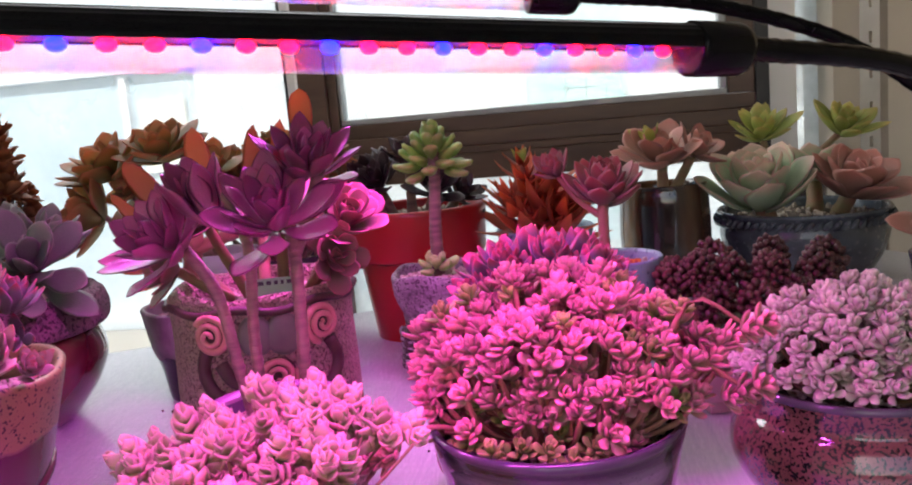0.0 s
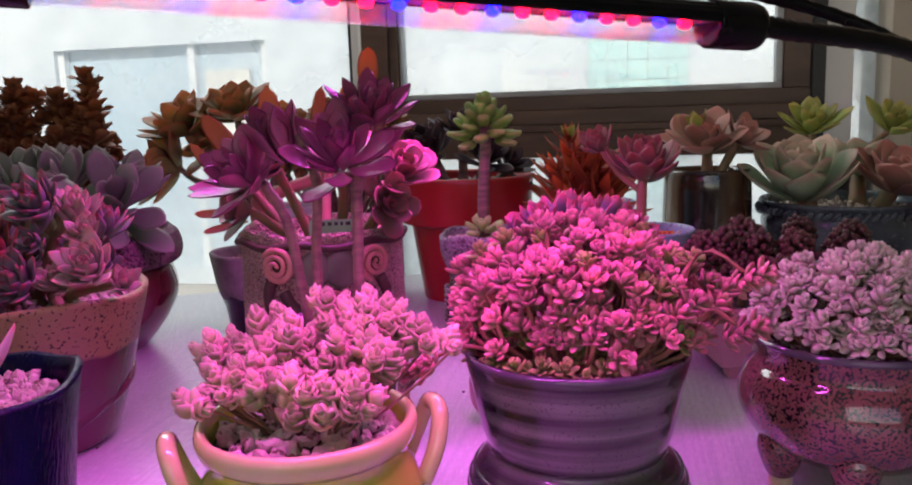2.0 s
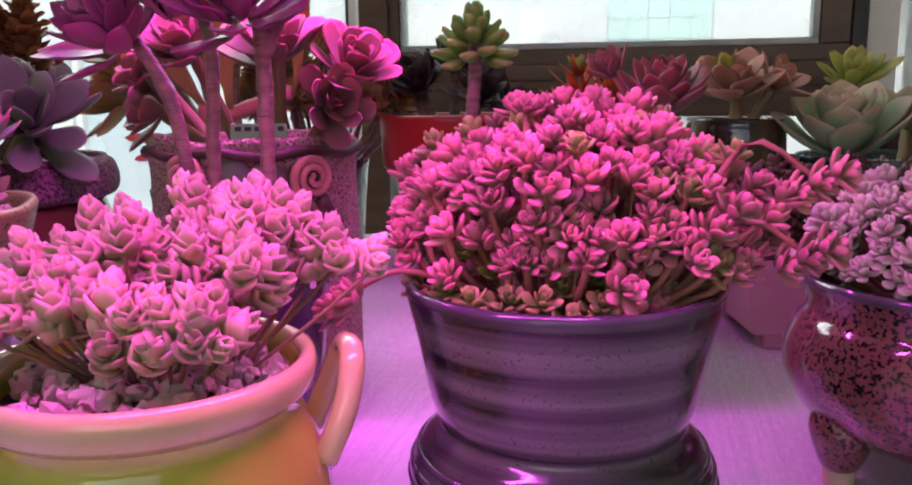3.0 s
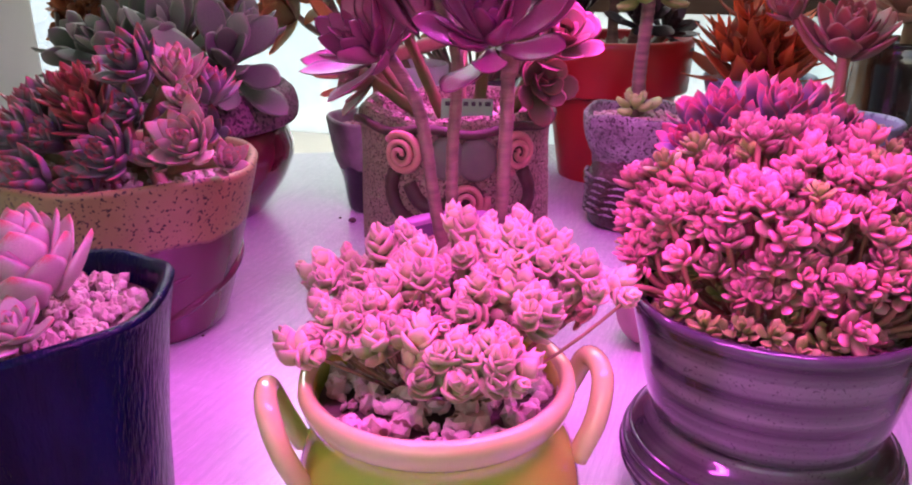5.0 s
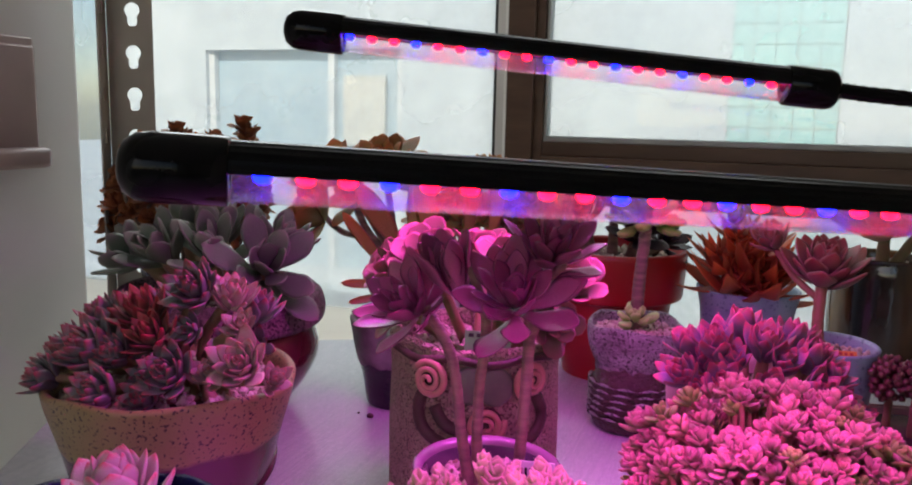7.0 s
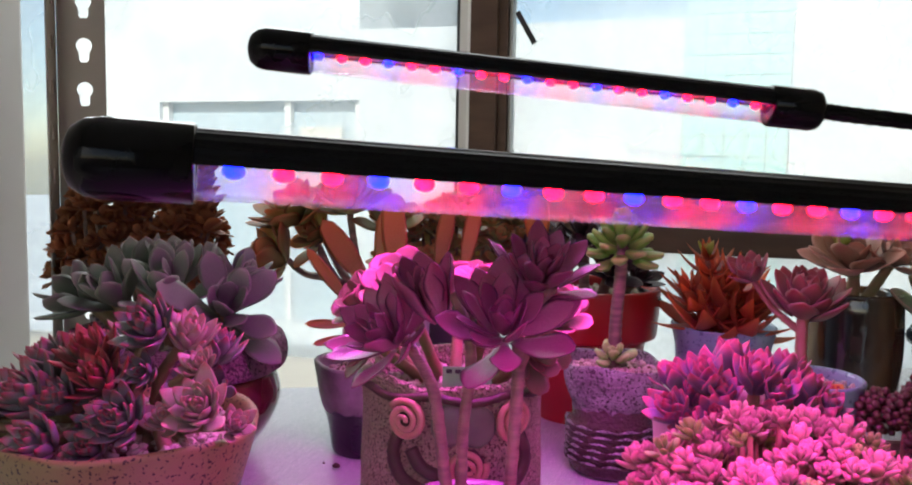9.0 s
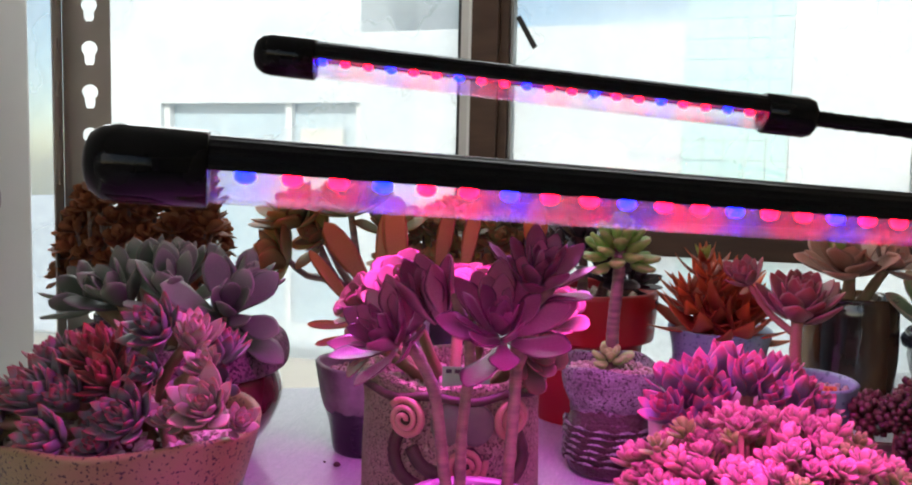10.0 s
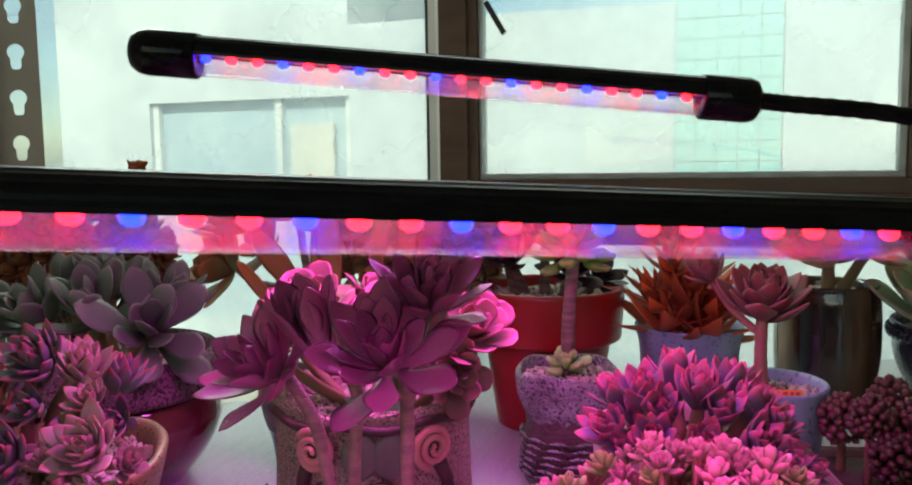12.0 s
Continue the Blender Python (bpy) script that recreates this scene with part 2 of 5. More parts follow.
TAG_WHITE = surface("white_label", (0.75, 0.75, 0.73), (0.7, 0.7, 0.68), 30, 0.5, 0)
TAG_ORANGE = surface("orange_label", (0.75, 0.28, 0.06), (0.7, 0.24, 0.05), 30, 0.5, 0)
INK = surface("black_ink", (0.02, 0.02, 0.02), (0.03, 0.03, 0.03), 30, 0.6, 0)
RED_INK = surface("red_ink", (0.45, 0.03, 0.03), (0.4, 0.03, 0.03), 30, 0.6, 0)
MAUVE_PLASTIC = surface("mauve_plastic", (0.40, 0.30, 0.28), (0.35, 0.26, 0.25), 10, 0.35, 0.03)

# Magenta lamplight is worked into this purple; by day the leaves are olive-brown.
AEONIUM = leaf_material("aeonium_leaf", (0.44, 0.15, 0.25), (0.34, 0.06, 0.17), (0.04, 0.005, 0.022), 0.55, 0.85, 0.28, 0.25, 0.3)
PALE_PINK = leaf_material("pale_pink_leaf", (0.80, 0.68, 0.64), (0.82, 0.07, 0.13), (0.78, 0.36, 0.40), 0.88, 0.90, 0.4, 0.3, 0.1)
GREY_ROSE = leaf_material("grey_green_red_leaf", (0.26, 0.26, 0.26), (0.52, 0.05, 0.08), (0.40, 0.16, 0.18), 0.74, 0.9, 0.42, 0.2, 0.35)
WINE_ROSE = leaf_material("wine_red_leaf", (0.24, 0.15, 0.13), (0.50, 0.03, 0.05), (0.44, 0.07, 0.08), 0.45, 0.88, 0.42, 0.2, 0.35)
ROSY = leaf_material("rosy_leaf", (0.58, 0.44, 0.38), (0.60, 0.18, 0.16), (0.56, 0.28, 0.25), 0.8, 0.88, 0.5, 0.2, 0.2)
FAT_GREEN = leaf_material("powdery_green_leaf", (0.19, 0.22, 0.16), (0.26, 0.24, 0.19), (0.42, 0.34, 0.31), 0.8, 0.93, 0.5, 0.15, 0.3)
BRONZE = leaf_material("bronze_leaf", (0.37, 0.14, 0.06), (0.46, 0.18, 0.07), (0.34, 0.10, 0.04), 0.5, 0.8, 0.5, 0.5)
ORANGE = leaf_material("orange_paddle_leaf", (0.40, 0.26, 0.08), (0.55, 0.22, 0.06), (0.52, 0.12, 0.07), 0.45, 0.85, 0.4, 0.5, 0.2)
PEACH = leaf_material("peach_round_leaf", (0.24, 0.17, 0.12), (0.36, 0.11, 0.13), (0.44, 0.09, 0.13), 0.62, 0.84, 0.5, 0.12, 0.25)
TREE_LEAF = leaf_material("olive_red_leaf", (0.46, 0.40, 0.16), (0.60, 0.22, 0.10), (0.6, 0.18, 0.10), 0.5, 0.85, 0.45, 0.5)
DARK_ROSE = leaf_material("dark_plum_leaf", (0.035, 0.025, 0.03), (0.07, 0.03, 0.035), (0.06, 0.025, 0.03), 0.5, 0.8, 0.4, 0.08)
JELLY = leaf_material("jade_jelly_leaf", (0.30, 0.58, 0.10), (0.48, 0.56, 0.16), (0.42, 0.58, 0.14), 0.75, 0.92, 0.3, 0.35, 0.2)
JELLY_PALE = leaf_material("pale_jade_leaf", (0.50, 0.74, 0.22), (0.54, 0.74, 0.24), (0.52, 0.74, 0.24), 0.7, 0.9, 0.35, 0.3, 0.12)
SPIKY = leaf_material("scarlet_spike_leaf", (0.70, 0.16, 0.08), (0.80, 0.24, 0.09), (0.76, 0.15, 0.08), 0.5, 0.8, 0.4, 0.5)
RED_ROSE = leaf_material("dusky_red_leaf", (0.32, 0.13, 0.13), (0.42, 0.06, 0.07), (0.40, 0.17, 0.18), 0.6, 0.8, 0.5, 0.12)
# Purple base takes in the lamps' tint; dark green and red by day.
PURPLE_ROSE = leaf_material("grey_purple_leaf", (0.22, 0.18, 0.24), (0.58, 0.08, 0.13), (0.50, 0.10, 0.15), 0.66, 0.88, 0.45, 0.2, 0.3)
MINT = leaf_material("mint_leaf", (0.56, 0.70, 0.44), (0.76, 0.46, 0.36), (0.76, 0.44, 0.36), 0.72, 0.85, 0.45, 0.25, 0.15)
SALMON = leaf_material("salmon_leaf", (0.55, 0.32, 0.24), (0.62, 0.22, 0.17), (0.62, 0.30, 0.24), 0.6, 0.8, 0.5, 0.2, 0.2)
LIME = leaf_material("lime_leaf", (0.52, 0.58, 0.15), (0.60, 0.44, 0.14), (0.58, 0.48, 0.16), 0.7, 0.85, 0.5, 0.4, 0.15)
CRASSULA = leaf_material("cream_stacked_leaf", (0.56, 0.53, 0.25), (0.74, 0.46, 0.42), (0.74, 0.40, 0.42), 0.5, 0.8, 0.36, 0.22, 0.25)
# Pink of the tips includes lamplight; unlit, this sedum is olive-orange.
SEDUM_PINK = leaf_material("amber_pink_leaf", (0.46, 0.30, 0.20), (0.82, 0.27, 0.36), (0.74, 0.25, 0.32), 0.45, 0.9, 0.3, 0.25, 0.35)
SEDUM_GOLD = leaf_material("golden_green_leaf", (0.30, 0.38, 0.10), (0.52, 0.44, 0.16), (0.56, 0.36, 0.16), 0.6, 0.88, 0.4, 0.25, 0.3)
SEDUM_PALE = leaf_material("pearl_leaf", (0.62, 0.57, 0.42), (0.84, 0.68, 0.62), (0.80, 0.66, 0.58), 0.5, 0.9, 0.4, 0.2, 0.15)
BERRY = leaf_material("maroon_bead_leaf", (0.08, 0.03, 0.025), (0.13, 0.04, 0.035), (0.10, 0.035, 0.03), 0.5, 0.9, 0.35, 0.05)


# ---- builders ----
def mesh_object(name, bm, mat, smooth=True):
    me = bpy.data.meshes.new(name)
    bm.normal_update()
    bm.to_mesh(me)
    bm.free()
    if smooth:
        for p in me.polygons:
            p.use_smooth = True
    me.materials.append(mat)
    return new(name, me)


SETTLED, PLOT = [], None


def plot(old, place, size=1.0):
    """Things made from here on stand on the shelf round this place, drawn up round the old one."""
    global PLOT
    PLOT = Matrix.Translation((*place, 0)) @ Matrix.Scale(size, 4) @ Matrix.Translation((-old[0], -old[1], 0))


def thing(name, at, label, category, group="", kind=""):
    ob = new(name)
    if PLOT:
        SETTLED.append((ob, PLOT))
    ob.empty_display_size = 0.02
    ob.matrix_basis = pose(*at)
    return tagged(ob, label, category, group, kind)


def join_to(ob, parent, world_pose=None):
    ob.parent = parent
    base = Matrix.Identity(4)
    p = parent
    while p:
        base = p.matrix_basis @ base
        p = p.parent
    ob.matrix_basis = base.inverted() @ (world_pose if world_pose else Matrix.Identity(4))
    return ob


def part(name, bm, mat, parent, label="", smooth=True, world_pose=None):
    ob = join_to(mesh_object(name, bm, mat, smooth), parent, world_pose)
    if label:
        tagged(ob, label)
    return ob


def piece(name, mesh, parent, world_pose):
    return join_to(new(name, mesh), parent, world_pose)


def structure(name, bm, mat, label, category, smooth=False):
    return tagged(mesh_object(name, bm, mat, smooth), label, category, "", "structure")


def box(bm, lo, hi, bevel=0.0, m=None):
    lo, hi = Vector(lo), Vector(hi)
    made = bmesh.ops.create_cube(bm, size=1.0, matrix=Matrix.Translation((lo + hi) / 2) @ Matrix.Diagonal((*(hi - lo), 1)))["verts"]
    if bevel:
        edges = list({e for v in made for e in v.link_edges})
        made = bmesh.ops.bevel(bm, geom=edges, offset=bevel, segments=2, affect="EDGES", profile=0.6)["verts"]
    if m:
        bmesh.ops.transform(bm, matrix=m, verts=[v for v in made if v.is_valid])
    return bm


def one_box(lo, hi, bevel=0.0, m=None):
    return box(bmesh.new(), lo, hi, bevel, m)


def tube(bm, points, radii, sides=8, cap=True):
    """A round tube along the points."""
    pts = [Vector(p) for p in points]
    rings, ref = [], Vector((0.13, 0.31, 0.94))
    for i, p in enumerate(pts):
        d = (pts[min(i + 1, len(pts) - 1)] - pts[max(i - 1, 0)]).normalized()
        if abs(d.dot(ref)) > 0.95:
            ref = Vector((1, 0.2, 0.1))
        a = d.cross(ref).normalized()
        b = d.cross(a)
        r = radii[i] if isinstance(radii, (list, tuple)) else radii
        rings.append([bm.verts.new(p + r * (math.cos(k * 2 * math.pi / sides) * a + math.sin(k * 2 * math.pi / sides) * b)) for k in range(sides)])
    for r0, r1 in zip(rings, rings[1:]):
        for k in range(sides):
            bm.faces.new((r0[k], r1[k], r1[(k + 1) % sides], r0[(k + 1) % sides]))
    if cap:
        bm.faces.new(rings[0])
        bm.faces.new(list(reversed(rings[-1])))
    return bm


def smooth_path(points, n=24):
    """Points along a Catmull-Rom curve."""
    p = [Vector(q) for q in points]
    p = [2 * p[0] - p[1]] + p + [2 * p[-1] - p[-2]]
    out = []
    for i in range(n + 1):
        s = i / n * (len(p) - 3)
        k = min(int(s), len(p) - 4)
        t = s - k
        a, b, c, d = p[k:k + 4]
        out.append(0.5 * ((2 * b) + (c - a) * t + (2 * a - 5 * b + 4 * c - d) * t * t + (3 * b - a - 3 * c + d) * t ** 3))
    return out


def lathe(profile, at=(0, 0, 0), sides=56, wobble=0.0, lobes=0, lobe=0.0, lobe_from=0.0, turn=0.0, rim_wave=0.0, seed=0, ring=False):
    """A turned body from (radius, height) pairs, from the foot over the outside to the inside; wobble makes it hand-made."""
    bm = bmesh.new()
    top = max(z for r, z in profile)
    rings = []
    for r, z in profile:
        ring = []
        for k in range(sides):
            a = k * 2 * math.pi / sides
            f = 1 + wobble * noise.noise(Vector((math.cos(a) * 1.3, math.sin(a) * 1.3, z * 25 + seed * 7.1)))
            if lobes:
                f *= 1 + lobe * math.cos(lobes * (a + turn)) * max(0.0, (z / top - lobe_from) / (1 - lobe_from + 1e-6))
            dz = rim_wave * (noise.noise(Vector((math.cos(a) * 1.6, math.sin(a) * 1.6, seed * 3.3)))) * (z / top) ** 2
            ring.append(bm.verts.new((at[0] + r * f * math.cos(a), at[1] + r * f * math.sin(a), at[2] + z + dz)))
        rings.append(ring)
    for r0, r1 in zip(rings, rings[1:]):
        for k in range(sides):
            bm.faces.new((r0[k], r0[(k + 1) % sides], r1[(k + 1) % sides], r1[k]))
    if ring:
        for k in range(sides):
            bm.faces.new((rings[-1][k], rings[-1][(k + 1) % sides], rings[0][(k + 1) % sides], rings[0][k]))
    else:
        bm.faces.new(list(reversed(rings[0])))
        bm.faces.new(rings[-1])
    return bm


def rounded(profile, steps=3):
    """The same profile with its corners eased (Catmull-Rom in the plane)."""
    pts = smooth_path([(r, z, 0) for r, z in profile], steps * (len(profile) - 1))
    return [(max(p[0], 0.001), p[1]) for p in pts]


def walled(outer, thick, floor_z):
    """Closes an outer profile with an inner wall down to the soil."""
    r, z = outer[-1]
    inner = [(r - thick * 0.3, z + thick * 0.35), (r - thick * 0.8, z + thick * 0.2), (r - thick * 1.1, z - thick * 0.4), (r - thick * 1.3, floor_z)]
    return outer + inner


LEAVES = {}


def leaf_mesh(key, mat, width=0.5, thick=0.12, widest=0.65, point=1.6, base=0.35, curl=0.1, cup=0.15, n=8, m=8, wave=0.0):
    """A fleshy leaf of length 1 along +y, with attributes for its tip and rim. Kept, to be shared."""
    if key in LEAVES:
        return LEAVES[key]
    me = bpy.data.meshes.new("leaf")
    verts, faces, tip, edge = [], [], [], []
    for i in range(n + 1):
        u = i / n
        u = 1 - (1 - u) ** 1.25
        if u < widest:
            s = u / widest
            w = base + (1 - base) * (s * s * (3 - 2 * s))
        else:
            s = (u - widest) / (1 - widest)
            w = max(1 - s ** point, 0.0) ** (0.5 if point > 2 else 0.75)
        w = max(w, 0.02) * width / 2
        t = thick / 2 * (0.55 + 0.45 * math.sin(math.pi * min(u + 0.15, 1.0))) * max(min(w / (width * 0.18), 1.0), 0.1)
        zc = curl * u * u
        for k in range(m):
            a = k * 2 * math.pi / m
            x, z = w * math.cos(a), t * math.sin(a) * (0.55 if math.sin(a) > 0 else 1.0)
            z += cup * (x / (width / 2)) ** 2 * width * 0.5 + zc + wave * math.sin(u * 9 + a) * w
            verts.append((x, u, z))
            tip.append(u)
            edge.append(abs(math.cos(a)) * min(1.0, u * 3) if u < 0.97 else 1.0)
    for i in range(n):
        for k in range(m):
            a, b = i * m + k, i * m + (k + 1) % m
            faces.append((a, b, b + m, a + m))
    faces.append(tuple(reversed(range(m))))
    faces.append(tuple(range(n * m, n * m + m)))
    me.from_pydata(verts, [], faces)
    me.attributes.new("tip", "FLOAT", "POINT").data.foreach_set("value", tip)
    me.attributes.new("edge", "FLOAT", "POINT").data.foreach_set("value", edge)
    for p in me.polygons:
        p.use_smooth = True
    me.materials.append(mat)
    LEAVES[key] = me
    return me


def rosette_poses(n, size, inner=80, outer=16, core=0.12, spread=0.95, drop=0.15, rng=random, small=0.35, jitter=6, step=137.5):
    """Poses of n leaves round +z, from the bud to the open outside."""
    out = []
    for i in range(n):
        f = (i + 0.5) / n
        el = inner + (outer - inner) * f ** spread + rng.uniform(-jitter, jitter)
        s = size * (small + (1 - small) * f ** 0.7) * rng.uniform(0.92, 1.08)
        m = pose(0, 0, 0, 0, 0, i * step + rng.uniform(-jitter, jitter)) @ Matrix.Translation((0, core * size * f, -drop * size * f))
        out.append(m @ pose(0, 0, 0, el, rng.uniform(-jitter, jitter), 0) @ Matrix.Scale(s, 4))
    return out


def facing(at, toward=(0, 0, 1)):
    return Matrix.Translation(at) @ Vector(toward).normalized().to_track_quat("Z", "Y").to_matrix().to_4x4()


def rosette(plant, mesh, at, toward, n, size, seed=0, **kw):
    rng = random.Random(seed)
    f = facing(at, toward)
    for m in rosette_poses(n, size, rng=rng, **kw):
        piece("leaf", mesh, plant, f @ m)


def head_mesh(key, leaf, n, seed, **kw):
    """A small rosette joined into one mesh, of size 1."""
    if key in LEAVES:
        return LEAVES[key]
    rng = random.Random(seed)
    src = LEAVES[leaf]
    v0 = np.empty(len(src.vertices) * 3)
    src.vertices.foreach_get("co", v0)
    v0 = np.c_[v0.reshape(-1, 3), np.ones(len(src.vertices))]
    t0, e0 = np.empty(len(v0)), np.empty(len(v0))
    src.attributes["tip"].data.foreach_get("value", t0)
    src.attributes["edge"].data.foreach_get("value", e0)
    f0 = [tuple(p.vertices) for p in src.polygons]
    verts, faces = [], []
    poses = rosette_poses(n, 1.0, rng=rng, **kw)
    for i, m in enumerate(poses):
        verts.append((v0 @ np.array(m).T)[:, :3])
        faces += [tuple(k + i * len(v0) for k in f) for f in f0]
    me = bpy.data.meshes.new("head")
    me.from_pydata(np.concatenate(verts).tolist(), [], faces)
    me.attributes.new("tip", "FLOAT", "POINT").data.foreach_set("value", np.tile(t0, n))
    me.attributes.new("edge", "FLOAT", "POINT").data.foreach_set("value", np.tile(e0, n))
    for p in me.polygons:
        p.use_smooth = True
    me.materials.append(src.materials[0])
    LEAVES[key] = me
    return me


def bead_mesh(key, mat, n, seed, bead=0.3, tall=1.2, long=1.25):
    """A cone-like head of rounded bead leaves, of radius about 1."""
    rng = random.Random(seed)
    ico = bmesh.new()
    bmesh.ops.create_icosphere(ico, subdivisions=1, radius=1)
    v0 = [v.co.copy() for v in ico.verts]
    f0 = [[v.index for v in f.verts] for f in ico.faces]
    ico.free()
    verts, faces, tip = [], [], []
    for i in range(n):
        h = 1 - 1.75 * (i + 0.5) / n
        r = math.sqrt(max(0.0, 1 - h * h))
        a = i * 2.39996 + rng.uniform(-0.2, 0.2)
        d = Vector((r * math.cos(a), r * math.sin(a), h))
        p = Vector((d.x, d.y, d.z * tall)) * 0.78 * rng.uniform(0.9, 1.1)
        f = facing(p, d + Vector((0, 0, 0.35)))
        s = bead * rng.uniform(0.8, 1.15)
        base = len(verts)
        for v in v0:
            verts.append(tuple(f @ Vector((v.x * s, v.y * s, v.z * s * long))))
            tip.append(0.5 + 0.5 * v.z)
        faces += [tuple(base + k for k in q) for q in f0]
    me = bpy.data.meshes.new("head")
    me.from_pydata(verts, [], faces)
    me.attributes.new("tip", "FLOAT", "POINT").data.foreach_set("value", tip)
    me.attributes.new("edge", "FLOAT", "POINT").data.foreach_set("value", [0.0] * len(verts))
    for p in me.polygons:
        p.use_smooth = True
    me.materials.append(mat)
    LEAVES[key] = me


def clump(plant, keys, centre, radii, count, size, root, stem_mat, seed, low=-0.15, stem_r=0.0011, name="sprig", lean=0.6, squeeze=1.0):
    """Many small heads over an uneven dome, each on a thin stem from the root."""
    rng = random.Random(seed)
    c, root = Vector(centre), Vector(root)
    stems = bmesh.new()
    placed = []
    tries = 0
    while len(placed) < count and tries < count * 60:
        tries += 1
        a, h = rng.uniform(0, 2 * math.pi), rng.uniform(low, 1)
        r = math.sqrt(max(0.0, 1 - h * h)) if h > 0 else 1.0
        d = Vector((r * math.cos(a), r * math.sin(a), h))
        lump = 1 + 0.16 * noise.noise(d * 2.2 + Vector((seed, 0, 0))) + rng.uniform(-0.1, 0.05)
        p = c + Vector((d.x * radii[0], d.y * radii[1], d.z * radii[2])) * lump * rng.choice((1, 1, 1, 0.82))
        if any((p - q).length < size * 0.95 * squeeze for q in placed):
            continue
        placed.append(p)
        up = Vector((d.x * lean, d.y * lean, max(d.z, 0.1) + 0.5)) + Vector([rng.uniform(-0.3, 0.3) for _ in range(3)])
        piece(name, LEAVES[rng.choice(keys)], plant, facing(p, up) @ pose(0, 0, 0, 0, 0, rng.uniform(0, 360)) @ Matrix.Scale(size * rng.uniform(0.8, 1.15), 4))
        if rng.random() > 0.45:
            continue
        foot = root + Vector((d.x * radii[0], d.y * radii[1], 0)) * rng.uniform(0.15, 0.5)
        mid = (foot + p) / 2 + Vector((d.x, d.y, 0)) * 0.12 * radii[0]
        tube(stems, smooth_path([foot, mid, p - up.normalized() * size * 0.1], 5), stem_r, 5, False)
    tagged(part("stem", stems, stem_mat, plant), "thin branching stems", "", "", "stuff")


def gravel(pot, centre, z, radius, count, size, mat=None, seed=1, hump=0.0):
    """A soil disc with loose grit on it."""
    rng = random.Random(seed)
    c = Vector((*centre, z))
    soil = bmesh.new()
    bmesh.ops.create_circle(soil, cap_ends=True, radius=radius * 1.02, segments=40, matrix=Matrix.Translation((c.x, c.y, z)))
    part("soil", soil, SOIL, pot)
    verts, faces = [], []
    ico = bmesh.new()
    bmesh.ops.create_icosphere(ico, subdivisions=1, radius=1)
    v0 = [v.co.copy() for v in ico.verts]
    f0 = [[v.index for v in f.verts] for f in ico.faces]
    ico.free()
    for i in range(count):
        a, r = rng.uniform(0, 2 * math.pi), radius * math.sqrt(rng.uniform(0, 1)) * 0.97
        s = size * rng.uniform(0.5, 1.3)
        p = Vector((c.x + r * math.cos(a), c.y + r * math.sin(a), z + s * rng.uniform(0.1, 0.7) + hump * (1 - (r / radius) ** 2)))
        q = Euler([rng.uniform(0, 6.3) for _ in range(3)]).to_matrix() @ Matrix.Diagonal((1, rng.uniform(0.6, 1), rng.uniform(0.45, 0.9)))
        base = len(verts)
        verts += [tuple(p + s * (q @ (v * rng.uniform(0.8, 1.15)))) for v in v0]
        faces += [tuple(base + k for k in f) for f in f0]
    me = bpy.data.meshes.new("grit")
    me.from_pydata(verts, [], faces)
    me.materials.append(mat or GRIT)
    tagged(join_to(new("grit", me), pot), "coarse pale grit top dressing", "", "", "stuff")


# ---- the large structure ----
TURN_BOARD = 28.0
RACK = pose(0, 0, 0, 0, 0, TURN_BOARD)
structure("shelf_board", one_box((-0.16, -0.40, -0.018), (1.12, 0.997, 0.0), 0.0015, RACK), BOARD, "pale grey wood-grain laminate shelf board", "shelf")


def keyhole_post(u, v, z0, z1, name):
    """Slotted angle upright: a flange with keyholes and a narrow flange with slits."""
    post = thing(name, tuple(RACK @ Vector((u, v, z0))), "beige enamelled slotted angle post with keyholes", "rack post")
    for which, w in (("flange", 0.052), ("side_flange", 0.034)):
        cu = bpy.data.curves.new(which, "CURVE")
        cu.dimensions, cu.fill_mode, cu.extrude = "2D", "BOTH", 0.0009

        def loop(pts):
            s = cu.splines.new("POLY")
            s.points.add(len(pts) - 1)
            for q, p in zip(s.points, pts):
                q.co = (*p, 0, 1)
            s.use_cyclic_u = True
        loop([(0, z0), (w, z0), (w, z1), (0, z1)])
        k = 0
        while z0 + 0.064 + 0.0495 * k < z1 - 0.03:
            z = z0 + 0.064 + 0.0495 * k
            k += 1
            if which == "flange":
                cx, r, s = w * 0.56, 0.0088, 0.0055
                pts = [(cx + r * math.cos(radians(a)), z + r * math.sin(radians(a))) for a in range(-51, 232, 14)]
                pts += [(cx - s, z - 0.0155), (cx - s * 0.6, z - 0.0185), (cx + s * 0.6, z - 0.0185), (cx + s, z - 0.0155)]
                loop(pts)
            else:
                loop([(w * 0.45, z - 0.008), (w * 0.62, z - 0.008), (w * 0.62, z + 0.008), (w * 0.45, z + 0.008)])
        ob = new(which, cu)
        me = bpy.data.meshes.new_from_object(ob)
        bpy.data.objects.remove(ob)
        me.materials.append(POST_PAINT)
        at = RACK @ Matrix.Translation((u, v, 0)) @ (pose(0, 0, 0, 90, 0, 0) if which == "flange" else pose(-0.001, -0.002, 0, 90, 0, -90))
        join_to(new(which, me), post, at)
    return post


keyhole_post(-0.168, 1.005, -0.75, 1.15, "rack_post")
keyhole_post(1.125, 0.90, -0.75, 1.15, "rack_post")

